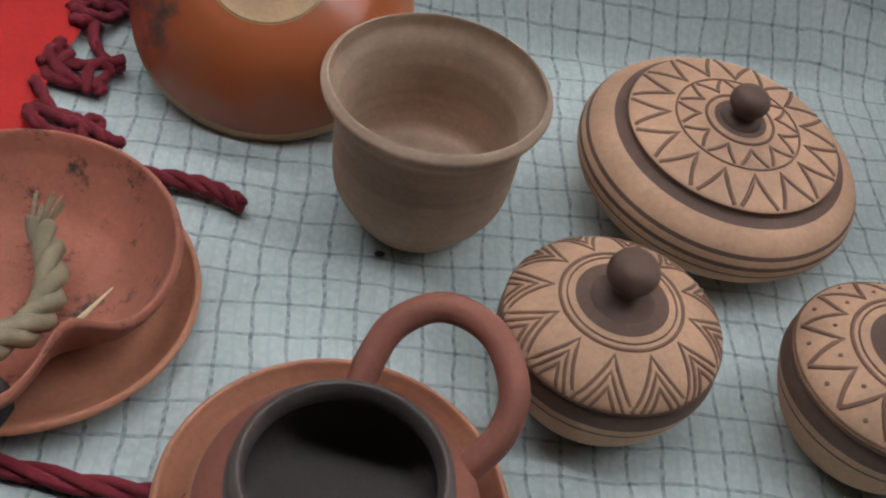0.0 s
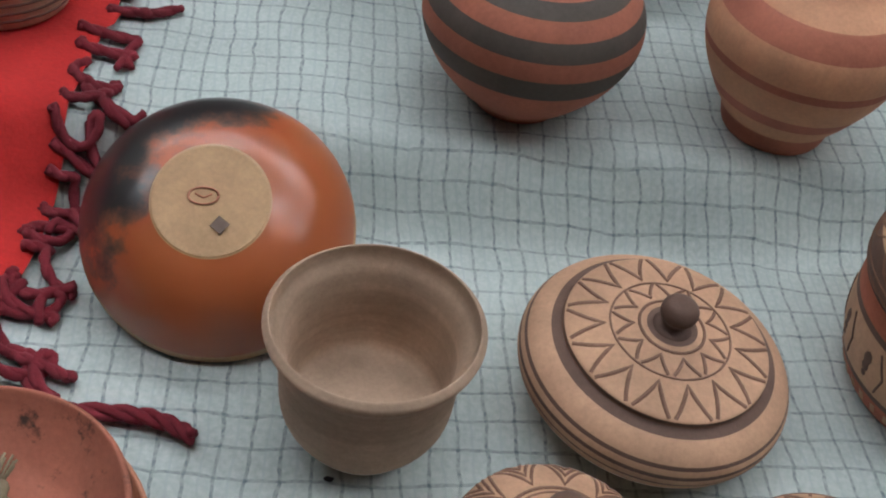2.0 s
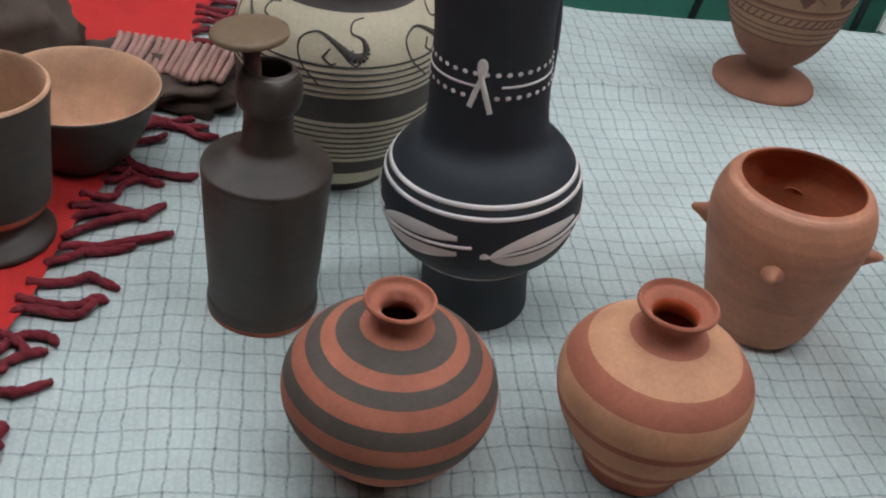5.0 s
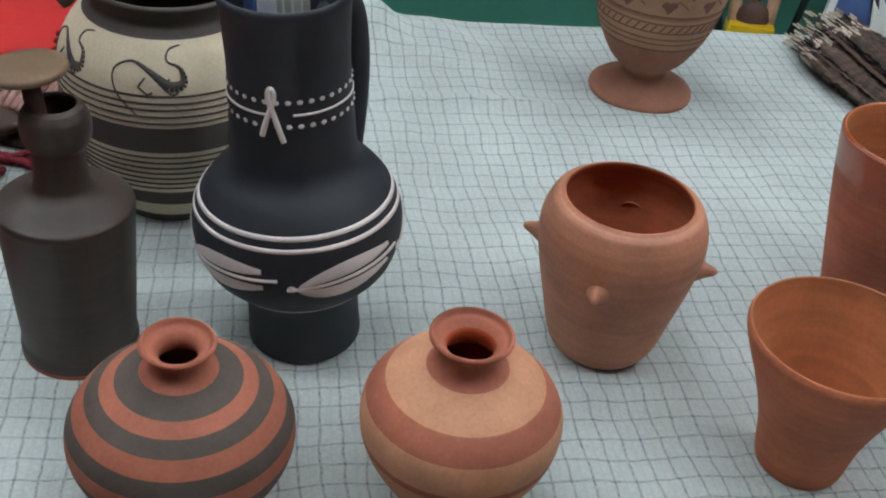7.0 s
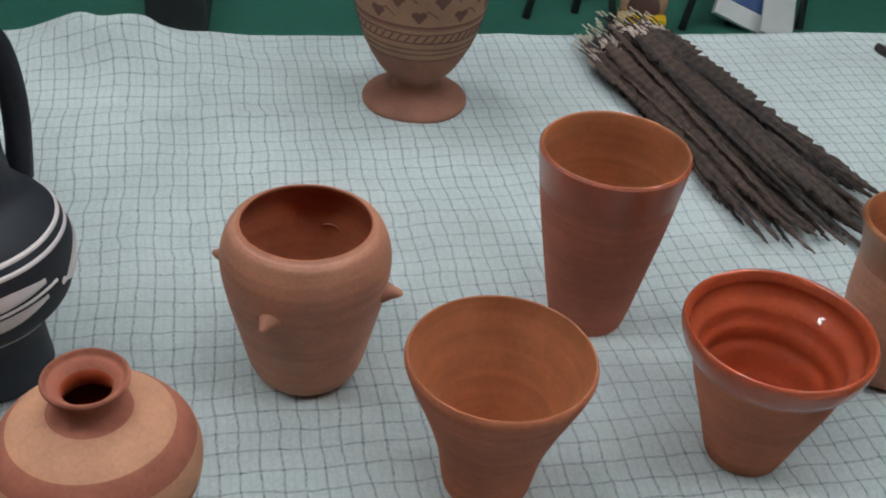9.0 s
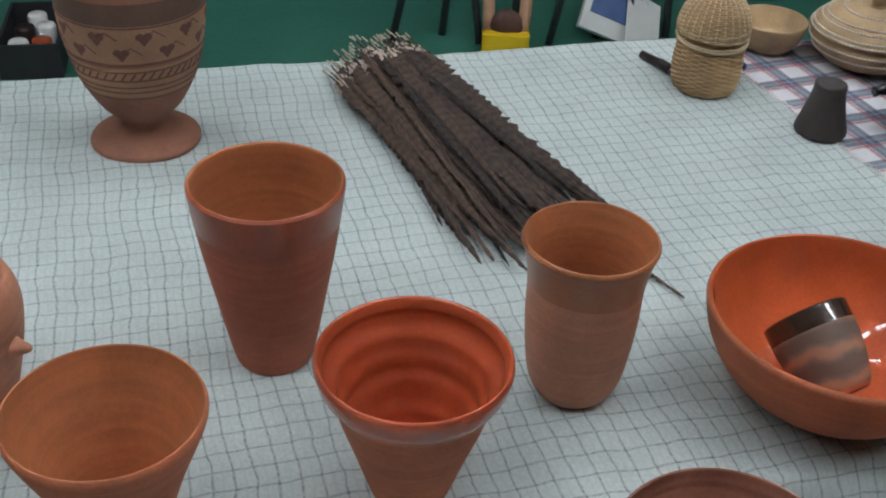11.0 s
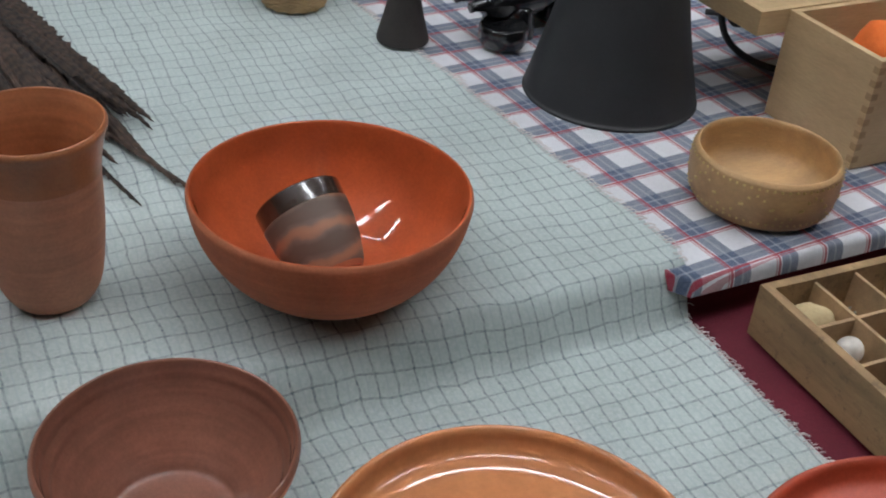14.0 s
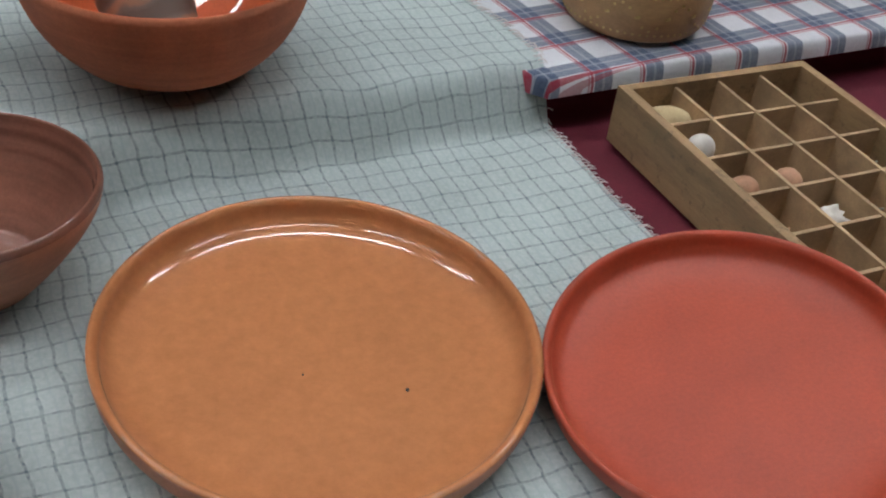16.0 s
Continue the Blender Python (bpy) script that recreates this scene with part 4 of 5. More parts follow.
def dotted_pattern(tl, bm):
    for u, w in ((0.58, 0.0018), (0.64, 0.0009), (0.04, 0.0018), (0.10, 0.0009)):
        tl.stroke(bm, [(2 * math.pi * i / 60, u) for i in range(61)], w, per=1)
    n = 13
    for i in range(n):
        a = 2 * math.pi * i / n
        h = math.pi / n
        tl.stroke(bm, [(a - h, 0.16), (a, 0.50), (a + h, 0.16)], 0.0020, per=4)
        tl.dot(bm, a, 0.22, 0.0013)
        tl.dot(bm, a + h, 0.44, 0.0013)


def palmette_pattern(tl, bm):
    for u, w in ((0.04, 0.0016), (0.10, 0.0010)):
        tl.stroke(bm, [(2 * math.pi * i / 72, u) for i in range(73)], w, per=1)
    n = 8
    for i in range(n):
        a = 2 * math.pi * (i + 0.5) / n
        # a fan of petals in an oval frame
        for k in range(-3, 4):
            tl.stroke(bm, [(a + 0.012 * k, 0.20), (a + 0.085 * k, 0.44 - 0.018 * k * k)], 0.0021, per=3)
        for k in (-1, 1):
            tl.stroke(bm, [(a + 0.06 * k, 0.20), (a + 0.17 * k, 0.17)], 0.0021, per=3)
        el = [(a + 0.36 * math.cos(q), 0.34 + 0.20 * math.sin(q)) for q in [radians(d) for d in range(0, 361, 24)]]
        tl.stroke(bm, el, 0.0010, per=2)
    tl.stroke(bm, [(2 * math.pi * i / 60, 0.64) for i in range(61)], 0.0012, per=1)
    for i in range(10):
        a = 2 * math.pi * i / 10
        tl.stroke(bm, [(a, 0.70), (a, 0.86)], 0.003, per=3)


# low wide pot
BO = [(0.034, 0), (0.040, 0.002), (0.053, 0.009), (0.062, 0.018), (0.0655, 0.027), (0.0635, 0.035), (0.0575, 0.041), (0.050, 0.0445)]
LO = [(0.0480, 0.0445), (0.0488, 0.0465), (0.0478, 0.0485), (0.040, 0.0505), (0.025, 0.0535), (0.012, 0.0555), (0.006, 0.0560)]
KN = [(0.0105, 0.0545), (0.0085, 0.0565), (0.0055, 0.058), (0.0060, 0.0605), (0.0085, 0.0640), (0.0087, 0.0675), (0.0065, 0.0708), (0.0025, 0.0722), (0, 0.0724)]
lidded("low_lidded_pot", 0.0948, 0.4113, BO, LO, KN, "low round tan pot with a sunburst pattern on its flat lid", [LID_TAN, BROWN], bands([(0.0432, 0.06, 1), (0.0345, 0.036, 1), (0.0295, 0.031, 1), (0.0245, 0.026, 1), (0.011, 0.0125, 1), (0.0, 0.003, 1)]), [LID_TAN, BROWN], lambda r, z, s: 1 if z < 0.0478 or r < 0.0125 else 0, sun_pattern, 10, tilt=(2, 3), size=0.984)
BO2 = [(0.024, 0), (0.029, 0.003), (0.037, 0.014), (0.0425, 0.029), (0.0432, 0.036), (0.041, 0.041), (0.0385, 0.0425)]
LO2 = [(0.0412, 0.0405), (0.0422, 0.0425), (0.0412, 0.0455), (0.0355, 0.0505), (0.026, 0.0545), (0.014, 0.0565), (0.006, 0.0570)]
KN2 = [(0.0135, 0.056), (0.0095, 0.0585), (0.0055, 0.061), (0.0065, 0.0645), (0.0093, 0.0685), (0.0096, 0.0725), (0.0075, 0.0765), (0.003, 0.0785), (0, 0.0788)]
lidded("sugar_pot", 0.057, 0.2885, BO2, LO2, KN2, "round tan lidded pot with nested zigzags on the lid", [LID_TAN, BROWN], bands([(0.033, 0.05, 1), (0.028, 0.0285, 1)]), [LID_TAN, BROWN], lambda r, z, s: 1 if z < 0.042 or r < 0.0185 else 0, zigzag_pattern, 0, size=0.97)
lidded("sugar_pot", 0.166, 0.301, BO2, LO2, KN2, "round tan lidded pot with dotted zigzags on the lid", [LID_TAN, BROWN], bands([(0.033, 0.05, 1), (0.028, 0.0285, 1)]), [LID_TAN, BROWN], lambda r, z, s: 1 if z < 0.042 or r < 0.0185 else 0, dotted_pattern, 20, size=0.985)
BO3 = [(0.0452, 0), (0.04972, 0.003), (0.0565, 0.016), (0.06158, 0.034), (0.06271, 0.052), (0.06215, 0.064), (0.05989, 0.068)]
LO3 = [(0.06384, 0.067), (0.06554, 0.072), (0.06497, 0.081), (0.06158, 0.0865), (0.05198, 0.0895), (0.0339, 0.092), (0.0113, 0.0932), (0.00452, 0.0934)]
KN3 = [(0.0113, 0.0925), (0.0096, 0.095), (0.00678, 0.097), (0.00904, 0.101), (0.0104, 0.105), (0.00791, 0.109), (0.00282, 0.1108), (0.0, 0.111)]
lb = lidded("palmette_box", 0.2520, 0.4600, BO3, LO3, KN3, "tall tan lidded pot with palmettes on its lid", [TERRA_RED, LID_TAN, BROWN], bands([(0.020, 0.050, 1), (0.050, 0.053, 2), (0.017, 0.020, 2)]), [LID_TAN, BROWN], lambda r, z, s: 1 if z < 0.0845 and r > 0.0565 else 0, palmette_pattern, 0)
tb3 = Turned(BO3)
for i in range(14):
    bm = bmesh.new()
    a = 2 * math.pi * i / 14
    for d, dz, r in ((0, 0.038, 0.0050), (0.0, 0.0325, 0.0044), (0.0, 0.0275, 0.0030)):
        tb3.dot(bm, a, u_at(tb3, dz), r, stretch=0.75)
    tb3.stroke(bm, [(a + 0.1, u_at(tb3, 0.047)), (a + 0.2, u_at(tb3, 0.035)), (a + 0.16, u_at(tb3, 0.023))], 0.0013)
    part("painted_leaf", bm, BROWN, lb)
bm = bmesh.new()
for i in range(40):
    a = 2 * math.pi * i / 40
    tb3.stroke(bm, [(a, u_at(tb3, 0.0075)), (a, u_at(tb3, 0.0145))], 0.0028, per=2)
part("painted_bar", bm, LID_TAN, lb, "row of light painted bars")

# upside-down burnished dish
DI = [(0, 0.0445), (0.022, 0.0446), (0.0272, 0.0449), (0.0286, 0.0442), (0.038, 0.0412), (0.050, 0.0345), (0.0605, 0.023), (0.0675, 0.010), (0.0690, 0.002), (0.0682, -0.0005), (0.066, 0.0005), (0.062, 0.010), (0.05, 0.026), (0.03, 0.036), (0, 0.038)]
di = thing("upturned_bowl", "burnished orange bowl smoked black on one side, lying upside down", "bowl", pose(-0.118, 0.434, LOW + 0.034, 30, 4, 0) @ Matrix.Scale(0.95, 4))
part("body", lathe(DI, 88, 0.006, lambda r, z, s: 1 if (r < 0.0286 and z > 0.0440) or (z < 0.0085 and s > 0.3) else 0, smooth_n=6), [RAKU, clay("bare_tan_clay", (0.47, 0.285, 0.15), 0.75)], di)
part("maker_mark", lathe([(0.0, 0.0451), (0.0045, 0.0451), (0.0047, 0.0454), (0.0045, 0.0456), (0, 0.0456)], 4, smooth_n=1), MARBLE, di, "small dark square stamped mark", at=pose(0.0075, -0.0105, 0, 0, 0, 20), smooth=False)
bm = bmesh.new()
pts = [(0.0075 * math.cos(radians(a)) * (1.0 if abs(math.cos(radians(a))) < 0.8 else 0.95), 0.0042 * math.sin(radians(a)), 0.0448) for a in range(0, 360, 20)]
tube(pts + pts[:1], 0.0006, 6, bm)
tube([(-0.004, 0.001, 0.0449), (0, -0.001, 0.0449), (0.004, 0.001, 0.0449)], 0.0005, 6, bm)
part("red_stamp", bm, clay("faded_red_ink", (0.43, 0.17, 0.10), 0.75), di, "faint red stamped cartouche", at=pose(-0.004, 0.0015, 0, 0, 0, 14))

# oil lamp on a saucer
SA = [(0.036, 0), (0.047, 0.003), (0.061, 0.008), (0.0690, 0.013), (0.0700, 0.0155)]
lm = thing("oil_lamp", "brick-red clay oil lamp with a pinched sooty spout and straw wick", "oil lamp", pose(-0.1585, 0.256, LOW + 0.0082) @ Matrix.Scale(0.94, 4))
pot("lamp_saucer", -0.1585, 0.256, LOW + 0.002, sized(SA, 0.94, 0.94), "shallow orange clay saucer under the oil lamp", "saucer", TERRA_PALE, wall=0.004)
bm = lathe(vessel([(0.030, 0), (0.036, 0.003), (0.050, 0.013), (0.0595, 0.025), (0.0630, 0.031), (0.0632, 0.0335)], 0.0045, 0.005), 88, 0.012, lambda r, z, s: 0, smooth_n=6)
sa = radians(-75)
for v in bm.verts:
    r = math.hypot(v.co.x, v.co.y)
    a = math.atan2(v.co.y, v.co.x)
    d = (a - sa + math.pi) % (2 * math.pi) - math.pi
    k = math.exp(-(d / 0.30) ** 2) * smooth01((r - 0.025) / 0.035)
    side = math.exp(-((abs(d) - 0.55) / 0.25) ** 2) * smooth01((r - 0.03) / 0.03)
    f = 1 + 0.20 * k - 0.13 * side
    v.co.x *= f
    v.co.y *= f
    v.co.z += 0.010 * side - 0.004 * k
part("body", bm, SOOT, lm)
bm = blob(0.016, 0.012, 0.0045, 0.3, 30, 2, 2.0)
part("soot", bm, CHAR, lm, "black soot in the spout", at=pose(0.066 * math.cos(sa), 0.066 * math.sin(sa), 0.020, 0, 0, -75))
wick_path = curve_pts([(-0.001, 0.022, 0.020), (0.010, 0.008, 0.021), (0.018, -0.010, 0.021), (0.019, -0.026, 0.022), (0.012, -0.042, 0.027), (0.002, -0.056, 0.034)], 7)
bm = bmesh.new()
for q in range(3):
    tube([p + 0.0034 * Vector((math.cos(i * 0.42 + q * 2.09), 0.35 * math.sin(i * 0.42 + q * 2.09), math.sin(i * 0.42 + q * 2.09))) for i, p in enumerate(wick_path)], 0.0036, 8, bm)
part("wick", bm, ROPE, lm, "twisted straw rope wick")
bm = bmesh.new()
rng = random.Random(11)
for q in range(16):
    a = rng.uniform(0, 6.28)
    tube([wick_path[0] + Vector((0.002 * math.cos(a), -0.004, 0.002 * math.sin(a))), wick_path[0] + Vector((0.006 * math.cos(a), 0.008 + rng.uniform(0, 0.004), 0.005 + 0.006 * math.sin(a)))], 0.0006, 4, bm)
tagged(part("frayed_end", bm, ROPE, lm), kind="stuff")
part("splint", tube([(0.034, -0.034, 0.0300), (0.039, -0.023, 0.0330), (0.044, -0.010, 0.0350)], 0.0014, 6, taper=lambda t: 1.3 - 1.1 * t), STICK, lm, "pale split wooden stick")

# mug with a ring handle on a saucer
pot("mug_saucer", -0.0225, 0.200, LOW + 0.002, sized([(0.034, 0), (0.043, 0.003), (0.056, 0.009), (0.0625, 0.016), (0.0632, 0.0185)], 0.943, 0.943), "shallow orange clay saucer under the mug", "saucer", TERRA_PALE, wall=0.004)
MG = [(0.028, 0), (0.035, 0.004), (0.045, 0.014), (0.0485, 0.024), (0.0475, 0.033), (0.042, 0.0395), (0.0375, 0.043), (0.0362, 0.046), (0.0365, 0.0495), (0.0358, 0.051)]
mg = pot("mug", -0.0200, 0.190, LOW + 0.0087, MG, "round-bellied red clay mug, dark glazed inside, with a ring handle", "mug", [MUG_CLAY, MUG_DARK], lambda r, z, s: 1 if s > 0.5 or z > 0.0425 else 0, wall=0.005, smooth_n=8)
hp = curve_pts([(-0.005, 0.036, 0.036), (-0.003, 0.050, 0.047), (0.003, 0.061, 0.056), (0.018, 0.068, 0.062), (0.037, 0.063, 0.060), (0.048, 0.047, 0.053), (0.047, 0.034, 0.042), (0.036, 0.022, 0.030)], 6)
part("handle", tube(hp, 0.0056, 12), MUG_CLAY, mg)
mg.matrix_basis = mg.matrix_basis @ Matrix.Scale(0.943, 4)

# ---- red shawl with fringe, and the things on it ----
sh = thing("red_shawl", "bright red woollen shawl with dark red knotted fringe on the cloth", "shawl", pose(0, 0, 0))
bm = bmesh.new()
rows = []


def shawl_edge(y):
    return -0.228 + 0.032 * smooth01((0.50 - y) / 0.2) + 0.016 * math.exp(-((y - 0.48) / 0.09) ** 2) + 0.007 * noise.noise((y * 22, 2, 0)) + 0.004 * noise.noise((y * 70, 5, 0))


for j in range(91):
    y = 0.33 + 0.86 * j / 90
    row = []
    for i in range(41):
        x = -0.74 + (shawl_edge(y) + 0.74) * i / 40
        z = cloth_z(x, y) + 0.0065 + 0.005 * noise.noise((x * 16, y * 16, 3)) * (1 - (i / 40) ** 6) + 0.002 * noise.noise((x * 45, y * 45, 8)) * (1 - (i / 40) ** 6)
        hump = math.exp(-((x + 0.285) / 0.035) ** 2 - ((y - 0.435) / 0.06) ** 2) + 0.7 * math.exp(-((x + 0.33) / 0.03) ** 2 - ((y - 0.52) / 0.05) ** 2)
        z += 0.020 * hump * (0.8 + 0.6 * noise.noise((x * 40, y * 40, 7)))
        row.append(bm.verts.new((x, y, z)))
    rows.append(row)
for A, B in zip(rows, rows[1:]):
    for i in range(40):
        bm.faces.new((A[i], A[i + 1], B[i + 1], B[i]))
part("fabric", bm, SHAWL, sh)
rng = random.Random(3)
for k in range(46):
    y = 0.36 + 0.80 * k / 46 + rng.uniform(-0.004, 0.004)
    if 0.36 < y < 0.50 and k % 2:
        continue
    x = shawl_edge(y) - 0.004
    ln_ = rng.uniform(0.035, 0.072) * (0.55 if 0.5 < y < 0.62 else 1.0)
    ang = rng.uniform(-0.25, 0.75) if y > 0.55 else rng.uniform(-0.9, 0.5)
    pts = []
    for i in range(7):
        t = i / 6
        curl = 1.5 if y < 0.56 else 1.1
        px = x + ln_ * t * math.cos(ang) + 0.005 * curl * math.sin(t * 7 + k)
        py = y + ln_ * t * math.sin(ang) + 0.009 * curl * math.sin(t * 5 + k * 1.7) * t
        pts.append((px, py, cloth_z(px, py) + 0.0052 + 0.003 * abs(math.sin(t * 4 + k)) * (1 - t)))
    bm = bmesh.new()
    cp = curve_pts(pts, 4)
    for q in range(2):
        tube([p + 0.0012 * Vector((math.sin(i * 0.9 + q * 3.14) * 0.6, math.cos(i * 0.9 + q * 3.14), 0.4 * math.sin(i * 0.9 + q * 3.14))) for i, p in enumerate(cp)], 0.0026, 6, bm, taper=lambda t: 1.0 if t < 0.93 else 0.75)
    part("tassel", bm, FRINGE, sh)
rng = random.Random(17)
for k in range(10):
    y = 0.355 + 0.015 * k + rng.uniform(-0.004, 0.004)
    x = shawl_edge(y) - 0.006
    turns, rad_, ph = rng.uniform(0.7, 1.6), rng.uniform(0.006, 0.012), rng.uniform(0, 6.28)
    run, slope = rng.uniform(0.022, 0.05), rng.uniform(-0.9, 0.5)
    pts = []
    for i in range(15):
        t = i / 14
        a = ph + turns * 2 * math.pi * t
        px = x + run * t + rad_ * (math.cos(a) - math.cos(ph)) * t ** 0.5
        py = y + run * t * slope + rad_ * (math.sin(a) - math.sin(ph)) * t ** 0.5
        pts.append((px, py, cloth_z(px, py) + 0.006 + 0.004 * math.sin(t * 6 + k) ** 2))
    bm = bmesh.new()
    cp = curve_pts(pts, 2)
    for q in range(2):
        tube([p + 0.0011 * Vector((math.sin(i * 0.9 + q * 3.14) * 0.6, math.cos(i * 0.9 + q * 3.14), 0.4 * math.sin(i * 0.9 + q * 3.14))) for i, p in enumerate(cp)], 0.0024, 6, bm)
    part("tassel", bm, FRINGE, sh)
for pts in ([(-0.193, 0.319), (-0.152, 0.332), (-0.119, 0.337), (-0.098, 0.332)], [(-0.25, 0.206), (-0.18, 0.190), (-0.115, 0.189), (-0.072, 0.194)]):
    bm = bmesh.new()
    cp = curve_pts([(x, y, LOW + 0.0075) for x, y in pts], 8)
    for q in range(3):
        tube([p + 0.0022 * Vector((0, math.cos(i * 0.7 + q * 2.1), math.sin(i * 0.7 + q * 2.1))) for i, p in enumerate(cp)], 0.0022, 6, bm)
    part("tassel", bm, FRINGE, sh)

# vessels on the shawl
o = [(0.042, 0), (0.0435, 0.004), (0.038, 0.010), (0.0315, 0.017), (0.034, 0.024), (0.0415, 0.031), (0.0435, 0.045), (0.045, 0.075), (0.047, 0.105), (0.0485, 0.117), (0.048, 0.12)]
ft = pot("footed_cup", -0.275, 0.715, zc(-0.275, 0.715) + 0.006, sized(o, 0.955, 0.955), "dark brown footed clay cup with a red ring above the foot", "cup", [BOTTLE, LID_TAN, TERRA_RED], lambda r, z, s: 1 if s > 0.5 else (2 if 0.026 < z < 0.033 else 0), wall=0.004, names=("interior", "red_ring"))
o = [(0.03, 0), (0.040, 0.012), (0.052, 0.035), (0.060, 0.055), (0.063, 0.062)]
pot("pale_lined_bowl", -0.252, 0.824, zc(-0.25, 0.824) + 0.006, sized(o, 0.958, 0.958), "dark clay bowl with a pale patterned inside, on the shawl", "bowl", [BOTTLE, LID_TAN], inside_of(o, 0.004), wall=0.004)
o = [(0.036, 0), (0.040, 0.004), (0.044, 0.02), (0.047, 0.045), (0.045, 0.065), (0.040, 0.078), (0.038, 0.082)]
rp = pot("ribbed_pot", -0.284, 0.561, zc(-0.284, 0.561) + 0.006, o, "tan clay pot with fine turned ribs, on the shawl", "pot", [TAN, BROWN], lambda r, z, s: 1 if s > 0.5 else 0, wall=0.004)
tr_ = Turned(o)
bm = bmesh.new()
for k in range(12):
    ring(tr_, bm, 0.008 + 0.0055 * k, 0.0018)
part("turned_rib", bm, BROWN, rp, "dark turned grooves")
sk = thing("cloth_pouch", "brown sacking pouch with ruched pink lace lying on the shawl", "pouch", pose(-0.229, 0.949, 0.012))
part("pouch_body", blob(0.072, 0.045, 0.026, 0.35, 26, 4, 4.0, flat=-0.012), SACKING, sk)
bm = bmesh.new()
for k in range(16):
    a = -1.2 + k * 0.15
    tube(curve_pts([(0.012 + 0.042 * a, -0.030 + 0.004 * math.sin(k), 0.020), (0.016 + 0.042 * a, 0.0, 0.0285 + 0.002 * math.sin(k * 2)), (0.012 + 0.045 * a, 0.028, 0.022)], 5), 0.0032, 6, bm)
part("ruched_lace", bm, LACE, sk, "gathered pink lace")
bg = thing("dark_bag", "dark brown cloth bag standing on the shawl", "bag", pose(-0.337, 0.907, 0.045))
part("bag_body", blob(0.055, 0.05, 0.06, 0.25, 22, 4, 8.0, flat=-0.045), SACKING, bg)

# ---- feathers ----


def feather_mat():
    m, ns, ln, b = principled("pheasant_feather")
    tc = ns.new("ShaderNodeTexCoord")
    w = ns.new("ShaderNodeTexWave")
    w.wave_type, w.bands_direction = "BANDS", "Y"
    w.inputs["Scale"].default_value = 26
    w.inputs["Distortion"].default_value = 9
    w.inputs["Detail"].default_value = 3
    ln.new(tc.outputs["Object"], w.inputs["Vector"])
    nz = node(ns, "ShaderNodeTexNoise", Scale=300.0, Detail=4.0)
    sq = ns.new("ShaderNodeMapping")
    sq.inputs["Rotation"].default_value = (0, 0, radians(25))
    sq.inputs["Scale"].default_value = (1.0, 0.12, 1.0)
    ln.new(tc.outputs["Object"], sq.inputs["Vector"])
    ln.new(sq.outputs[0], nz.inputs["Vector"])
    oi = ns.new("ShaderNodeObjectInfo")
    r = ns.new("ShaderNodeValToRGB")
    e = r.color_ramp.elements
    e[0].position, e[0].color = 0.2, (0.010, 0.007, 0.006, 1)
    e[1].position, e[1].color = 0.95, (0.070, 0.040, 0.026, 1)
    ad = ns.new("ShaderNodeMath")
    ad.operation = "MULTIPLY_ADD"
    ad.inputs[1].default_value = 0.36
    ln.new(w.outputs["Fac"], ad.inputs[0])
    ml = ns.new("ShaderNodeMath")
    ml.operation = "MULTIPLY"
    ml.inputs[1].default_value = 0.75
    ln.new(oi.outputs["Random"], ml.inputs[0])
    ln.new(ml.outputs[0], ad.inputs[2])
    mx = ns.new("ShaderNodeMixRGB")
    mx.blend_type = "OVERLAY"
    mx.inputs[0].default_value = 0.95
    ln.new(ad.outputs[0], r.inputs[0])
    ln.new(r.outputs[0], mx.inputs[1])
    ln.new(nz.outputs["Fac"], mx.inputs[2])
    ln.new(mx.outputs[0], b.inputs["Base Color"])
    b.inputs["Roughness"].default_value = 0.7
    return m


FEATHER = feather_mat()
QUILL = clay("pale_quill", (0.55, 0.47, 0.36), 0.5)
DOWN = clay("pale_down", (0.42, 0.34, 0.28), 0.9, var=0.3)


def feather_bm(L, W, rng, n=58):
    """One feather along -y from its quill end at the origin: a shaft and two notched vanes."""
    bm = bmesh.new()
    bend = rng.uniform(-0.05, 0.05)
    for sgn in (-1, 1):
        prev = None
        for i in range(n + 1):
            t = 0.05 + 0.95 * i / n
            w = W * (min(1.0, t * 7) ** 0.6) * (1 - t) ** 0.55 * (1 + 0.10 * rng.uniform(-1, 1))
            if i % 2:
                w *= rng.uniform(0.62, 0.9)
            if rng.random() < 0.16:
                w *= rng.uniform(0.3, 0.75)
            x = bend * L * t * t
            y = -L * t
            a = bm.verts.new((x, y, 0.0012))
            c = bm.verts.new((x + sgn * w * 0.55, y - w * 0.35, 0.0018))
            d = bm.verts.new((x + sgn * w, y - w * 0.95, -0.0012 + 0.002 * rng.random()))
            if prev:
                bm.faces.new((prev[0], a, c, prev[1]))
                bm.faces.new((prev[1], c, d, prev[2]))
            prev = (a, c, d)
    tube([(0, 0.013, 0.0005), (0, 0, 0.001), (bend * L * 0.25, -L * 0.5, 0.0017), (bend * L * 0.9, -L * 0.97, 0.0012)], 0.0011, 5, bm, taper=lambda t: 1.0 - 0.8 * t)
    for f in bm.faces:
        ys = sum(v.co.y for v in f.verts) / len(f.verts)
        f.material_index = 1 if (len(f.verts) != 4 or ys > -0.006) else (2 if ys > -0.035 and rng.random() < 0.6 else 0)
    return bm


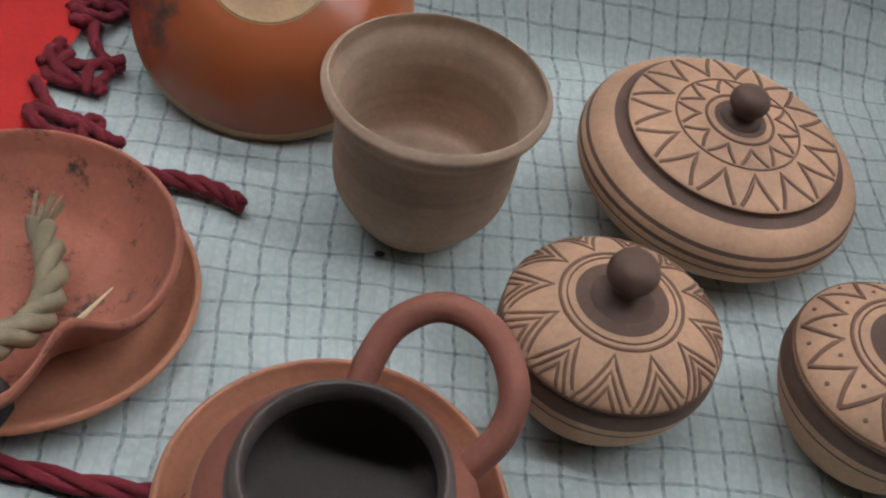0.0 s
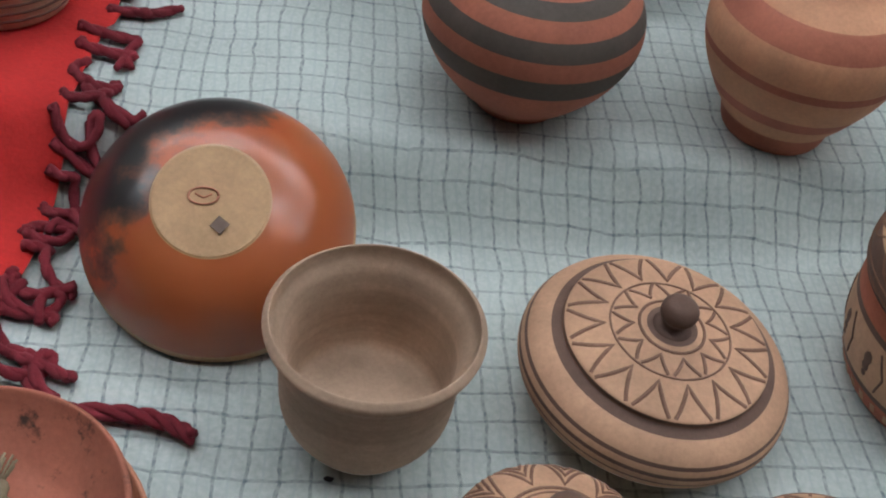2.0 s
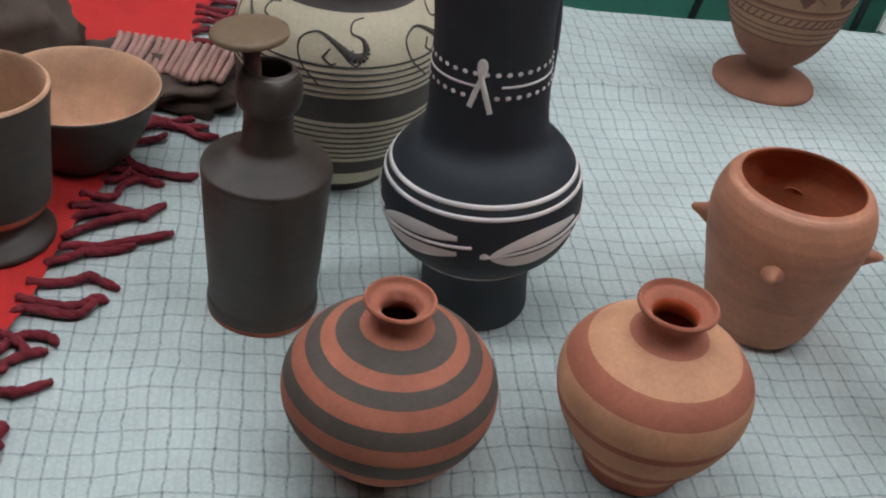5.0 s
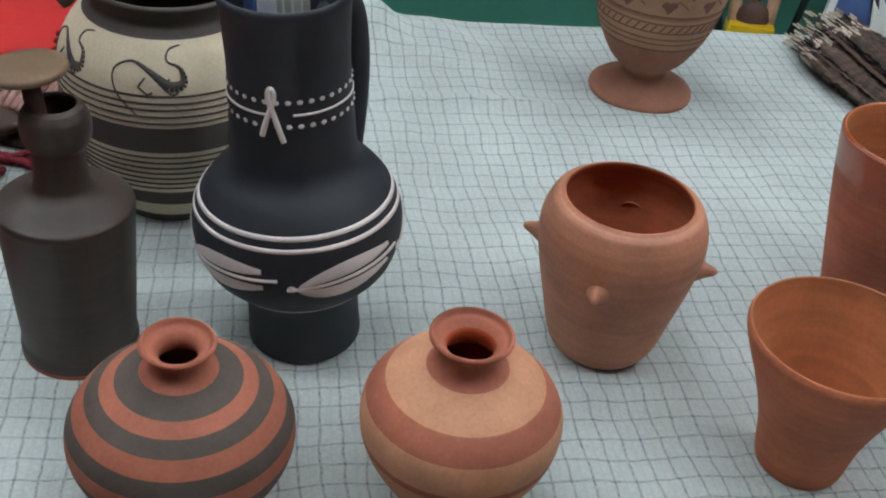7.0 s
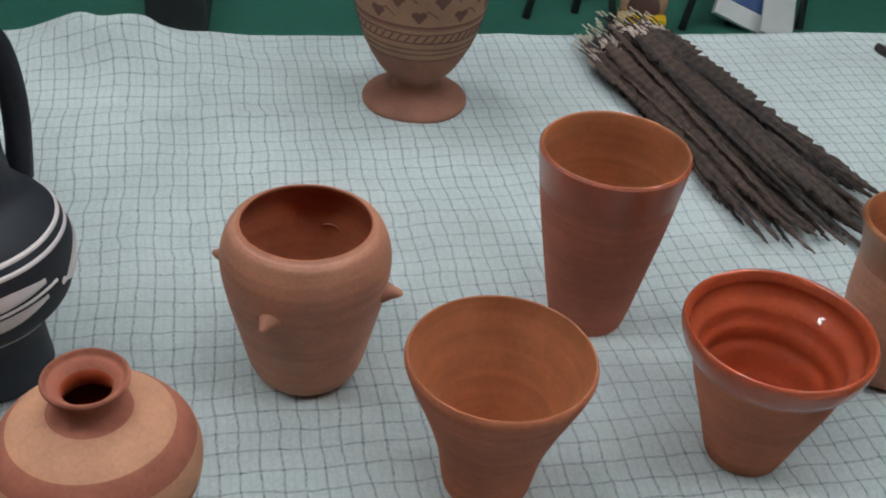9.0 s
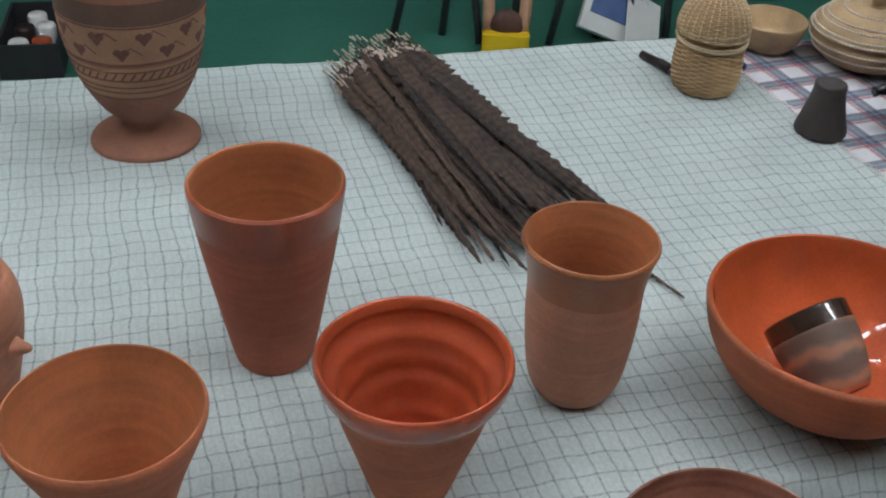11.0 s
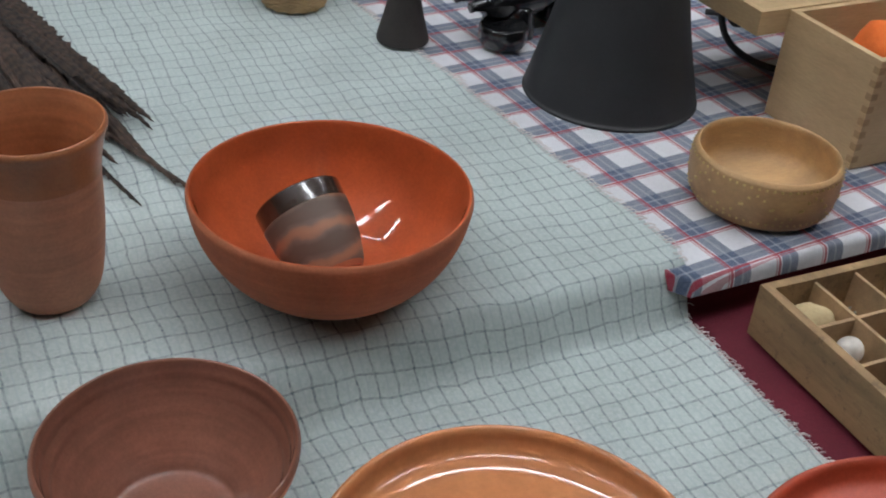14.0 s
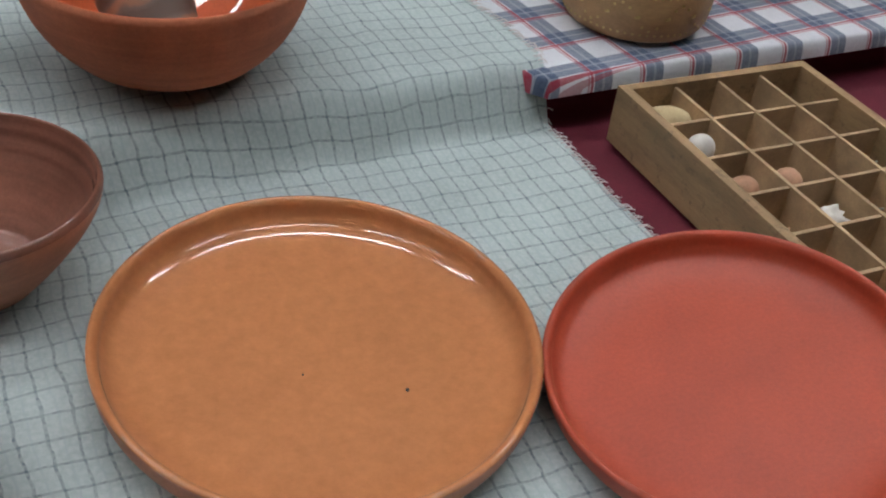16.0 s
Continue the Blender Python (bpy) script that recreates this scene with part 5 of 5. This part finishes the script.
rng = random.Random(21)
ff = thing("feather_bundle", "loose bundle of long dark brown barred pheasant feathers on the cloth", "feathers", pose(-0.0015, -0.0235, 0) @ Matrix.Diagonal((1.005, 1.036, 1.0, 1.0)))
shapes = [to_mesh("feather", feather_bm(rng.uniform(0.30, 0.42), rng.uniform(0.0085, 0.014), rng), [FEATHER, QUILL, DOWN]) for k in range(14)]
for k in range(84):
    s = rng.random()
    layer = k / 84
    q = Vector((0.478 + 0.085 * s + rng.uniform(-0.01, 0.01), 1.238 + 0.055 * s + rng.uniform(-0.02, 0.012), 0))
    tip = Vector((0.618 + 0.100 * s + rng.uniform(-0.022, 0.022), 0.938 - 0.035 * s + rng.uniform(-0.03, 0.06), 0))
    d = tip - q
    ob = new("feather", shapes[k % 14])
    ob.parent = ff
    yaw = math.degrees(math.atan2(d.x, -d.y))
    zq = 0.005 + 0.026 * layer * (1 - abs(2 * s - 1) ** 2 * 0.6)
    ob.matrix_basis = pose(q.x, q.y, zq + 0.004, 2.2 * zq / 0.03, rng.uniform(-40, 40), yaw + rng.uniform(-5.5, 5.5))
for tx, ty, qx, qy in ((0.748, 0.872, 0.60, 1.10), (0.623, 0.914, 0.565, 1.15), (0.580, 0.968, 0.53, 1.14), (0.700, 0.868, 0.60, 1.08), (0.735, 0.90, 0.62, 1.12), (0.655, 0.925, 0.58, 1.12)):
    d = Vector((tx - qx, ty - qy, 0))
    ob = part("feather", feather_bm(d.length, 0.0062, rng), [FEATHER, QUILL, DOWN], ff)
    ob.matrix_basis = pose(qx, qy, 0.012, 1.6, 0, math.degrees(math.atan2(d.x, -d.y)))

# ---- things on the plaid cloth ----
bk = thing("wicker_bottle_basket", "small woven reed basket with a domed lid on the cloth", "basket", pose(0.865, 1.254, 0.0025) @ Matrix.Diagonal((0.90, 0.90, 0.97, 1.0)))
bm = bmesh.new()


def basket_r(z):
    if z < 0.010:
        return 0.033 + 0.4 * z
    if z < 0.066:
        return 0.037 - 0.02 * max(0, (z - 0.03)) + 0.0012 * math.sin(z * 60)
    return 0.0395 * math.sqrt(max(0.0, 1 - ((z - 0.062) / 0.05) ** 2)) + 0.001


for k in range(26):
    z = 0.002 + 0.0025 * k
    pts = [((basket_r(z) + 0.0011 * math.cos(a * 14 + k * math.pi)) * math.cos(a), (basket_r(z) + 0.0011 * math.cos(a * 14 + k * math.pi)) * math.sin(a), z) for a in [2 * math.pi * i / 84 for i in range(85)]]
    tube(pts, 0.00135, 5, bm, closed_ends=False)
tagged(part("woven_side", bm, WICKER, bk), "woven brown reed rows", kind="stuff")
part("lining", lathe([(0, 0.001), (0.033, 0.001), (0.0355, 0.012), (0.0345, 0.066), (0.0, 0.068)], 40, smooth_n=2), WICKER, bk)
bm = bmesh.new()
for k in range(22):
    z = 0.066 + 0.0021 * k
    rr = basket_r(z)
    if rr < 0.004:
        break
    pts = [((rr + 0.0009 * math.cos(a * 14 + k * math.pi)) * math.cos(a), (rr + 0.0009 * math.cos(a * 14 + k * math.pi)) * math.sin(a), z) for a in [2 * math.pi * i / 72 for i in range(73)]]
    tube(pts, 0.00125, 5, bm, closed_ends=False)
lidb = tagged(part("woven_lid", bm, WICKER, bk), "woven brown reed dome", kind="stuff")
bm = bmesh.new()
for i in range(28):
    a = 2 * math.pi * i / 28
    tube([(basket_r(z) * 1.03 * math.cos(a), basket_r(z) * 1.03 * math.sin(a), z) for z in [0.068 + 0.0042 * q for q in range(10)]], 0.0009, 4, bm)
part("rib_cane", bm, WICKER_PALE, lidb)
bm = bmesh.new()
for k, (z, tl) in enumerate(((0.060, 0.10), (0.064, -0.06), (0.070, 0.05), (0.057, -0.1))):
    pts = [(0.0405 * math.cos(a), 0.0405 * math.sin(a), z + tl * 0.03 * math.sin(a + k)) for a in [2 * math.pi * i / 48 for i in range(49)]]
    tube(pts, 0.0011, 5, bm, closed_ends=False)
part("loose_hoop", bm, WICKER_PALE, bk, "loose cane hoops")

cb = thing("coiled_basket", "round coiled straw basket with white stitched rings and a lid", "basket", pose(1.0645, 1.323, 0.0015) @ Matrix.Scale(0.905, 4))
CB = [(0.040, 0), (0.052, 0.006), (0.064, 0.018), (0.0695, 0.030), (0.067, 0.040)]
part("body", lathe(vessel(CB, 0.005, 0.006), 72, 0.01, smooth_n=4), COIL, cb)
cl = part("lid", lathe([(0, 0.040), (0.066, 0.040), (0.0695, 0.043), (0.064, 0.052), (0.048, 0.062), (0.028, 0.068), (0.0, 0.070)], 72, 0.01, smooth_n=4), COIL, cb)
part("knob", lathe([(0.010, 0.068), (0.008, 0.073), (0.0095, 0.080), (0.0085, 0.086), (0.004, 0.089), (0, 0.0895)], 24, smooth_n=3), COIL, cl)
bm = bmesh.new()
for r, z in ((0.0655, 0.0195), (0.0702, 0.030), (0.0705, 0.0425), (0.0675, 0.047), (0.060, 0.0545), (0.0545, 0.0590), (0.036, 0.0662)):
    n = int(2 * math.pi * r / 0.0042)
    for i in range(n):
        a = 2 * math.pi * i / n
        b = a + 0.0032 / r
        tube([(r * math.cos(a), r * math.sin(a), z - 0.0008), ((r + 0.0008) * math.cos((a + b) / 2), (r + 0.0008) * math.sin((a + b) / 2), z + 0.0012), (r * math.cos(b), r * math.sin(b), z + 0.0008)], 0.0010, 4, bm)
part("stitching", bm, EGG_WHITE, cl, "white stitched rings")

st = thing("clay_stand", "small dark flared clay stand on the cloth edge", "stand", pose(0.9565, 1.156, 0.0015) @ Matrix.Diagonal((0.94, 0.94, 1.03, 1.0)))
part("body", lathe([(0, 0.001), (0.022, 0.001), (0.0262, 0.002), (0.0265, 0.006), (0.0238, 0.015), (0.0192, 0.032), (0.0170, 0.043), (0.0168, 0.049), (0.0160, 0.0515), (0.0130, 0.0520), (0.010, 0.050), (0, 0.049)], 48, 0.05, smooth_n=3), clay("dark_smoked_clay", (0.045, 0.036, 0.033), 0.55), st)

CONE_H = 0.30
cn = thing("black_cone", "tall matt black truncated cone on the plaid cloth", "cone", pose(1.126, 1.040, 0.0))
part("body", lathe([(0.0775, 0), (0.0795, 0.001), (0.0785, 0.004), (0.060, 0.075), (0.045, 0.15), (0.034, 0.22), (0.027, CONE_H), (0.023, CONE_H), (0.030, 0.2), (0.055, 0.075), (0.073, 0.004)], 80, 0.004, smooth_n=3), BLACK_IRON, cn)

# animal-shaped black vessel
pg = thing("black_animal_vessel", "glossy black clay vessel shaped like a stout animal", "vessel", pose(1.089, 1.187, 0.0, 0, 0, 18) @ Matrix.Scale(1.034, 4))
bm = bmesh.new()
body = [(-0.060, 0.028), (-0.054, 0.032), (-0.040, 0.036), (-0.020, 0.043), (0.0, 0.048), (0.022, 0.053), (0.045, 0.058), (0.062, 0.062), (0.075, 0.066)]
rad = [0.004, 0.017, 0.024, 0.030, 0.033, 0.032, 0.027, 0.020, 0.014]
P = curve_pts([(x, 0, z) for x, z in body], 4)
nP = len(P)
tube(P, 1.0, 32, bm, taper=lambda t: rad[min(int(t * 8), 7)] + (rad[min(int(t * 8) + 1, 8)] - rad[min(int(t * 8), 7)]) * (t * 8 - min(int(t * 8), 7)))
part("body", bm, BLACK_GLOSS, pg)
for y in (-0.012, 0.014):
    part("ear", lathe([(0, -0.002), (0.007, 0), (0.0065, 0.008), (0.0045, 0.018), (0.005, 0.022), (0, 0.022)], 16, smooth_n=2), BLACK_GLOSS, pg, at=pose(-0.052, y, 0.036, 0, -95, 0))
for x, y in ((-0.020, -0.016), (-0.020, 0.016), (0.040, -0.014), (0.040, 0.014)):
    part("foot", lathe([(0, 0), (0.015, 0), (0.0165, 0.003), (0.015, 0.016), (0.012, 0.030), (0, 0.032)], 20, smooth_n=3), BLACK_GLOSS, pg, at=pose(x, y, 0))
part("dish_foot", lathe([(0, 0.0), (0.020, 0.0), (0.0235, 0.004), (0.0235, 0.019), (0.022, 0.021), (0.019, 0.019), (0, 0.017)], 10, smooth_n=1), BLACK_GLOSS, pg, at=pose(-0.045, -0.028, 0.0))
# dark carved sticks on the cloth
for x, y, yaw, ln_ in ((0.836, 1.281, 120, 0.045), (0.914, 1.315, 100, 0.05)):
    pp = thing("carved_stick", "short dark carved stick with beads on the cloth", "stick", pose(x, y, 0.0075, 0, 0, yaw), "carved sticks")
    part("shaft", tube([(0, 0, 0), (ln_ * 0.3, 0, 0.001), (ln_ * 0.6, 0, 0), (ln_, 0, 0)], 0.0058, 10, taper=lambda t: 1 - 0.45 * t + 0.2 * math.sin(t * 20)), DARK_WOOD, pp)
    for q in range(3):
        part("bead", blob(0.005, 0.005, 0.005, sub=2), PURPLE, pp, at=pose(-0.004 - 0.009 * q, 0.004 * (q % 2), -0.001))
# leather pieces at the back
for k, (x, y, rx, ry, rz) in enumerate(((1.17, 1.33, 0.06, 0.035, 0.022), (1.26, 1.35, 0.07, 0.04, 0.035), (1.36, 1.33, 0.06, 0.05, 0.03))):
    lt = thing("leather_pouch", "crumpled dark brown leather pouch at the back of the table", "pouch", pose(x, y, rz * 0.6), "leather pouches")
    part("pouch_body", blob(rx, ry, rz, 0.3, 22, 3, 3.0 + k, flat=-rz * 0.6), LEATHER, lt)
fb = thing("wooden_bowl_back", "pale wooden bowl behind the reed basket", "bowl", pose(0.966, 1.362, 0.0))
part("body", lathe(vessel([(0.025, 0), (0.034, 0.010), (0.040, 0.026), (0.041, 0.032)], 0.003), 40, smooth_n=3), COIL, fb)

# wrought iron stand
ir = thing("iron_stand", "black wrought iron scroll stand on the plaid cloth", "stand", pose(1.276, 1.099, 0.0) @ Matrix.Scale(1.037, 4))
part("scroll", tube(curve_pts([(0.012, 0.012, 0.036), (0.004, 0.016, 0.042), (-0.004, 0.010, 0.040), (-0.002, 0.002, 0.033), (0.010, 0.000, 0.036), (0.012, 0.010, 0.044), (0.0, 0.018, 0.049), (-0.014, 0.010, 0.044), (-0.012, -0.01, 0.022), (0.01, -0.03, 0.008), (0.05, -0.05, 0.004), (0.12, -0.06, 0.004)], 6), 0.0032, 8), BLACK_IRON, ir)
part("rail", tube([(0.12, -0.06, 0.004), (0.16, 0.05, 0.004), (0.02, 0.10, 0.004)], 0.0032, 8), BLACK_IRON, ir)

# wooden box with a sliding lid
wb = thing("wooden_box", "plain birch wood box with dovetailed corners, its lid slid open", "box", pose(1.278, 0.877, 0.0, 0, 0, 12.4) @ Matrix.Scale(1.038, 4))
H, W, D, T = 0.094, 0.15, 0.105, 0.006
part("side", box(0, T, 0, D, 0, H), PLY, wb, smooth=False)
part("side", box(W - T, W, 0, D, 0, H), PLY, wb, smooth=False)
part("side", box(T, W - T, 0, T, 0, H), PLY, wb, smooth=False)
part("side", box(T, W - T, D - T, D, 0, H), PLY, wb, smooth=False)
part("bottom", box(T, W - T, T, D - T, 0.003, 0.008), PLY, wb, smooth=False)
DOVE = clay("end_grain_wood", (0.42, 0.27, 0.13), 0.7)
for k in range(8):
    part("dovetail", box(-0.0006, T, -0.0006, T * 0.9, 0.006 + 0.011 * k, 0.0115 + 0.011 * k), DOVE, wb, smooth=False)
ld = part("lid", box(-0.030, 0.15, D + 0.0005, D + 0.12, H - 0.020, H - 0.015), PLY, wb, smooth=False)
for b in ((-0.030, -0.024, D + 0.0005, D + 0.12), (-0.024, 0.144, D + 0.114, D + 0.12), (0.144, 0.15, D + 0.0005, D + 0.12), (-0.024, 0.144, D + 0.0005, D + 0.006)):
    part("lid_edge", box(b[0], b[1], b[2], b[3], H - 0.015, H + 0.001), PLY, ld, smooth=False)
og = thing("orange_felt_ball", "bright orange felt ball in the wooden box", "ball", pose(1.339, 0.955, 0.070))
part("ball", blob(0.028, 0.028, 0.026, 0.12, 18, 3, 2.0), ORANGE_CLOTH, og)
bl = thing("felt_stuffing", "pale wool filling the wooden box under the ball", "wool", pose(1.346, 0.962, 0.029))
part("wool", blob(0.048, 0.030, 0.026, 0.3, 30, 3, 5.0, flat=-0.02), LICHEN, bl)

# studded wooden bowl
sb = thing("studded_bowl", "turned wooden bowl with brass studs round its side", "bowl", pose(1.177, 0.844, 0.0, 0, 0, 0))
SB = sized([(0.04202, 0.0), (0.04775, 0.00291), (0.05205, 0.01552), (0.053, 0.03104), (0.05205, 0.04123), (0.05109, 0.04414)], 1.10, 0.95)
part("body", lathe(vessel(SB, 0.005, 0.006), 80, 0.004, smooth_n=4), BOWL_WOOD, sb)
ts = Turned(SB)
bm = bmesh.new()
for i in range(64):
    a = 2 * math.pi * i / 64
    for z in (0.0385, 0.009):
        ts.dot(bm, a, u_at(ts, z), 0.0015, lift=0.0010)
    zz_ = 0.023 + 0.010 * math.sin(i * 2 * math.pi / 8)
    ts.dot(bm, a, u_at(ts, zz_), 0.0015, lift=0.0010)
    if i % 4 == 0:
        ts.dot(bm, a + 0.03, u_at(ts, 0.0235), 0.0018, lift=0.0012)
part("brass_stud", bm, BRASS, sb, "rows of small brass studs")

# divided tray
tr = thing("divided_tray", "old wooden tray divided into square compartments with shells and stones", "tray", pose(1.112, 0.744, LOW, 0, 0, 0))
tr.matrix_basis = pose(1.1236, 0.7331, LOW + 0.001, 0, 0, 10.7) @ Matrix.Scale(1.038, 4)
# the tray's own axes: x along its short end, y (negative) along its length, at an angle of its own
TH, TT = 0.042, 0.007
SHORT, LONG = 0.156, 0.300
NXC, NYC = 4, 7
part("base", box(0, SHORT, -LONG, 0, 0.001, 0.005), TRAY_WOOD, tr, smooth=False)
for b in ((0, TT, -LONG, 0), (SHORT - TT, SHORT, -LONG, 0)):
    part("side", box(*b, 0.005, TH), TRAY_WOOD, tr, smooth=False)
for b in ((TT, SHORT - TT, -TT, 0), (TT, SHORT - TT, -LONG, -LONG + TT)):
    part("end", box(*b, 0.005, TH), TRAY_WOOD, tr, smooth=False)
cw = (SHORT - 2 * TT) / NXC
cd = (LONG - 2 * TT) / NYC
for k in range(1, NXC):
    part("divider", box(TT + cw * k - 0.0013, TT + cw * k + 0.0013, -LONG + TT, -TT, 0.005, TH - 0.003), TRAY_IN, tr, smooth=False)
for k in range(1, NYC):
    part("divider", box(TT, SHORT - TT, -TT - cd * k - 0.0013, -TT - cd * k + 0.0013, 0.005, TH - 0.004), TRAY_IN, tr, smooth=False)
lk = part("latch", tube(curve_pts([(0, -0.012, 0.020), (-0.004, -0.006, 0.024), (-0.003, 0.004, 0.020), (-0.005, 0.012, 0.023)], 4), 0.0022, 8), STEEL, tr, "small steel latch")
lk.matrix_basis = pose(-0.0005, -0.175, 0.006)
M = tr.matrix_basis


def in_cell(i, j, name, label, cat, bm, mat, z=0.015, dx=0.0, dy=0.0):
    p = M @ Vector((TT + cw * (i + 0.5) + dx, -TT - cd * (j + 0.5) + dy, z + 0.004))
    t = thing(name, label, cat, Matrix.Translation(p))
    part("piece", bm, mat, t)
    return t


in_cell(0, 0, "pale_stone", "pale yellow stone in a tray compartment", "stone", blob(0.0175, 0.014, 0.015, 0.2, 14, 3, 1.0), PUMICE, 0.019)
in_cell(0, 1, "white_egg", "small white egg in a tray compartment", "egg", blob(0.0098, 0.0092, 0.0102, 0.03, 10, 3), EGG_WHITE, 0.0255, -0.001, 0.002)
in_cell(0, 2, "brown_egg", "small brown egg in a tray compartment", "egg", blob(0.0105, 0.0090, 0.0090, 0.04, 10, 3), EGG_BROWN, 0.0215, 0.002)
in_cell(1, 2, "brown_egg", "small orange-brown egg in a tray compartment", "egg", blob(0.0105, 0.0090, 0.0090, 0.06, 10, 3, 3), EGG_BROWN, 0.0215)
in_cell(1, 3, "shell", "pale broken shell in a tray compartment", "shell", blob(0.011, 0.010, 0.008, 0.5, 24, 3, 6), EGG_WHITE, 0.020)
for i, j in ((0, 1), (0, 2), (1, 2), (1, 3)):
    in_cell(i, j, "wool_bedding", "small pad of pale wool in a tray compartment", "wool", blob(0.012, 0.012, 0.006, 0.3, 24, 2, i + j), LICHEN, 0.011)
rng = random.Random(8)
for i, j in ((1, 0), (1, 1), (2, 0), (2, 1), (3, 0), (0, 3), (0, 4), (1, 4), (2, 2), (2, 3), (3, 1), (3, 2), (0, 5), (1, 5), (2, 4)):
    bm = bmesh.new()
    for q in range(26):
        a = rng.uniform(0, 6.28)
        l = rng.uniform(0.003, 0.008)
        x, y = rng.uniform(-0.006, 0.006), rng.uniform(-0.006, 0.006)
        tube([(x, y, -0.006), (x + l * 0.5 * math.cos(a), y + l * 0.5 * math.sin(a), -0.002 + rng.uniform(0, 0.005)), (x + l * math.cos(a), y + l * math.sin(a), -0.004 + rng.uniform(0, 0.007))], 0.0009, 4, bm)
    in_cell(i, j, "dried_lichen", "tuft of dried grey lichen in a tray compartment", "lichen", bm, LICHEN if (i + j) % 3 else EGG_BROWN, 0.0165)

# ---- beyond the table ----
DARK_METAL = clay("dark_metal", (0.03, 0.035, 0.035), 0.4)
for x, y in ((0.62, 3.05), (1.05, 3.05)):
    ch = thing("metal_chair", "folding chair with thin dark metal legs on the green floor", "chair", pose(x, y, FLOOR), "chairs behind the table")
    for a, b in (((-0.02, 0.0), (0.08, 0.0)), ((0.12, 0.06), (0.17, 0.06)), ((0.22, 0.0), (0.17, 0.2)), ((0.32, 0.06), (0.36, 0.2))):
        part("leg", tube([(a[0], a[1], 0), (b[0], b[1] + 0.1, 0.45)], 0.011, 8), DARK_METAL, ch)
    part("seat", box(0.0, 0.40, 0.08, 0.45, 0.45, 0.475, bev=0.008), DARK_METAL, ch, smooth=False)
yb = thing("yellow_bag", "yellow bag with brown paper handles on the green floor", "bag", pose(0.90, 2.98, FLOOR, 0, 0, -4))
part("bag_body", box(-0.062, 0.062, -0.03, 0.03, 0, 0.075, bev=0.006), YELLOW, yb, smooth=False)
part("paper_roll", tube([(-0.045, 0, 0.05), (-0.05, 0.02, 0.16)], 0.016, 10), LID_TAN, yb)
part("paper_roll", tube([(0.045, 0, 0.05), (0.05, 0.02, 0.17)], 0.016, 10), LID_TAN, yb)
part("brown_filling", blob(0.05, 0.025, 0.05, 0.3, 20, 2, 1), LEATHER, yb, at=pose(0, 0, 0.085))
bo = thing("picture_book", "blue picture book leaning with a white sheet on the floor", "book", pose(1.19, 3.06, FLOOR, 0, 0, 0))
part("cover", box(-0.09, 0.09, -0.008, 0.008, 0, 0.22), PAPER, bo, at=pose(0, 0, 0.02, -38, 22, 0), smooth=False)
part("picture", box(-0.07, 0.07, -0.011, -0.008, 0.05, 0.20), BLUE_PRINT, bo, "blue printed picture", at=pose(0, 0, 0.02, -38, 22, 0), smooth=False)
part("sheet", box(-0.05, 0.07, -0.004, 0.0, 0, 0.17), PAPER, bo, at=pose(0.08, -0.05, 0.01, -50, 30, 12), smooth=False)
cr = thing("jar_crate", "black plastic crate with small jars beyond the table", "crate", pose(-0.37, 2.80, FLOOR, 0, 0, 6))
part("tray", box(0, 0.15, 0, 0.28, 0, 0.02), BLACK_IRON, cr, smooth=False)
for b in ((0, 0.008, 0, 0.28), (0.142, 0.15, 0, 0.28), (0.008, 0.142, 0, 0.008), (0.008, 0.142, 0.272, 0.28)):
    part("side", box(*b, 0.02, 0.09), BLACK_IRON, cr, smooth=False)
for x, y, m_ in ((0.045, 0.06, PAPER), (0.10, 0.07, GLAZE_RED), (0.05, 0.15, DARK_WOOD), (0.10, 0.16, PAPER), (0.07, 0.23, PAPER)):
    part("jar", lathe([(0, 0), (0.024, 0), (0.025, 0.003), (0.025, 0.05), (0.022, 0.056), (0, 0.057)], 20, smooth_n=1), m_, cr, at=pose(x, y, 0.021))
wp = thing("white_pole", "thin white pole standing on the green floor", "pole", pose(-0.50, 3.0, FLOOR))
part("rod", tube([(0, 0, 0), (0.12, 0.25, 0.6)], 0.008, 8), PAPER, wp)
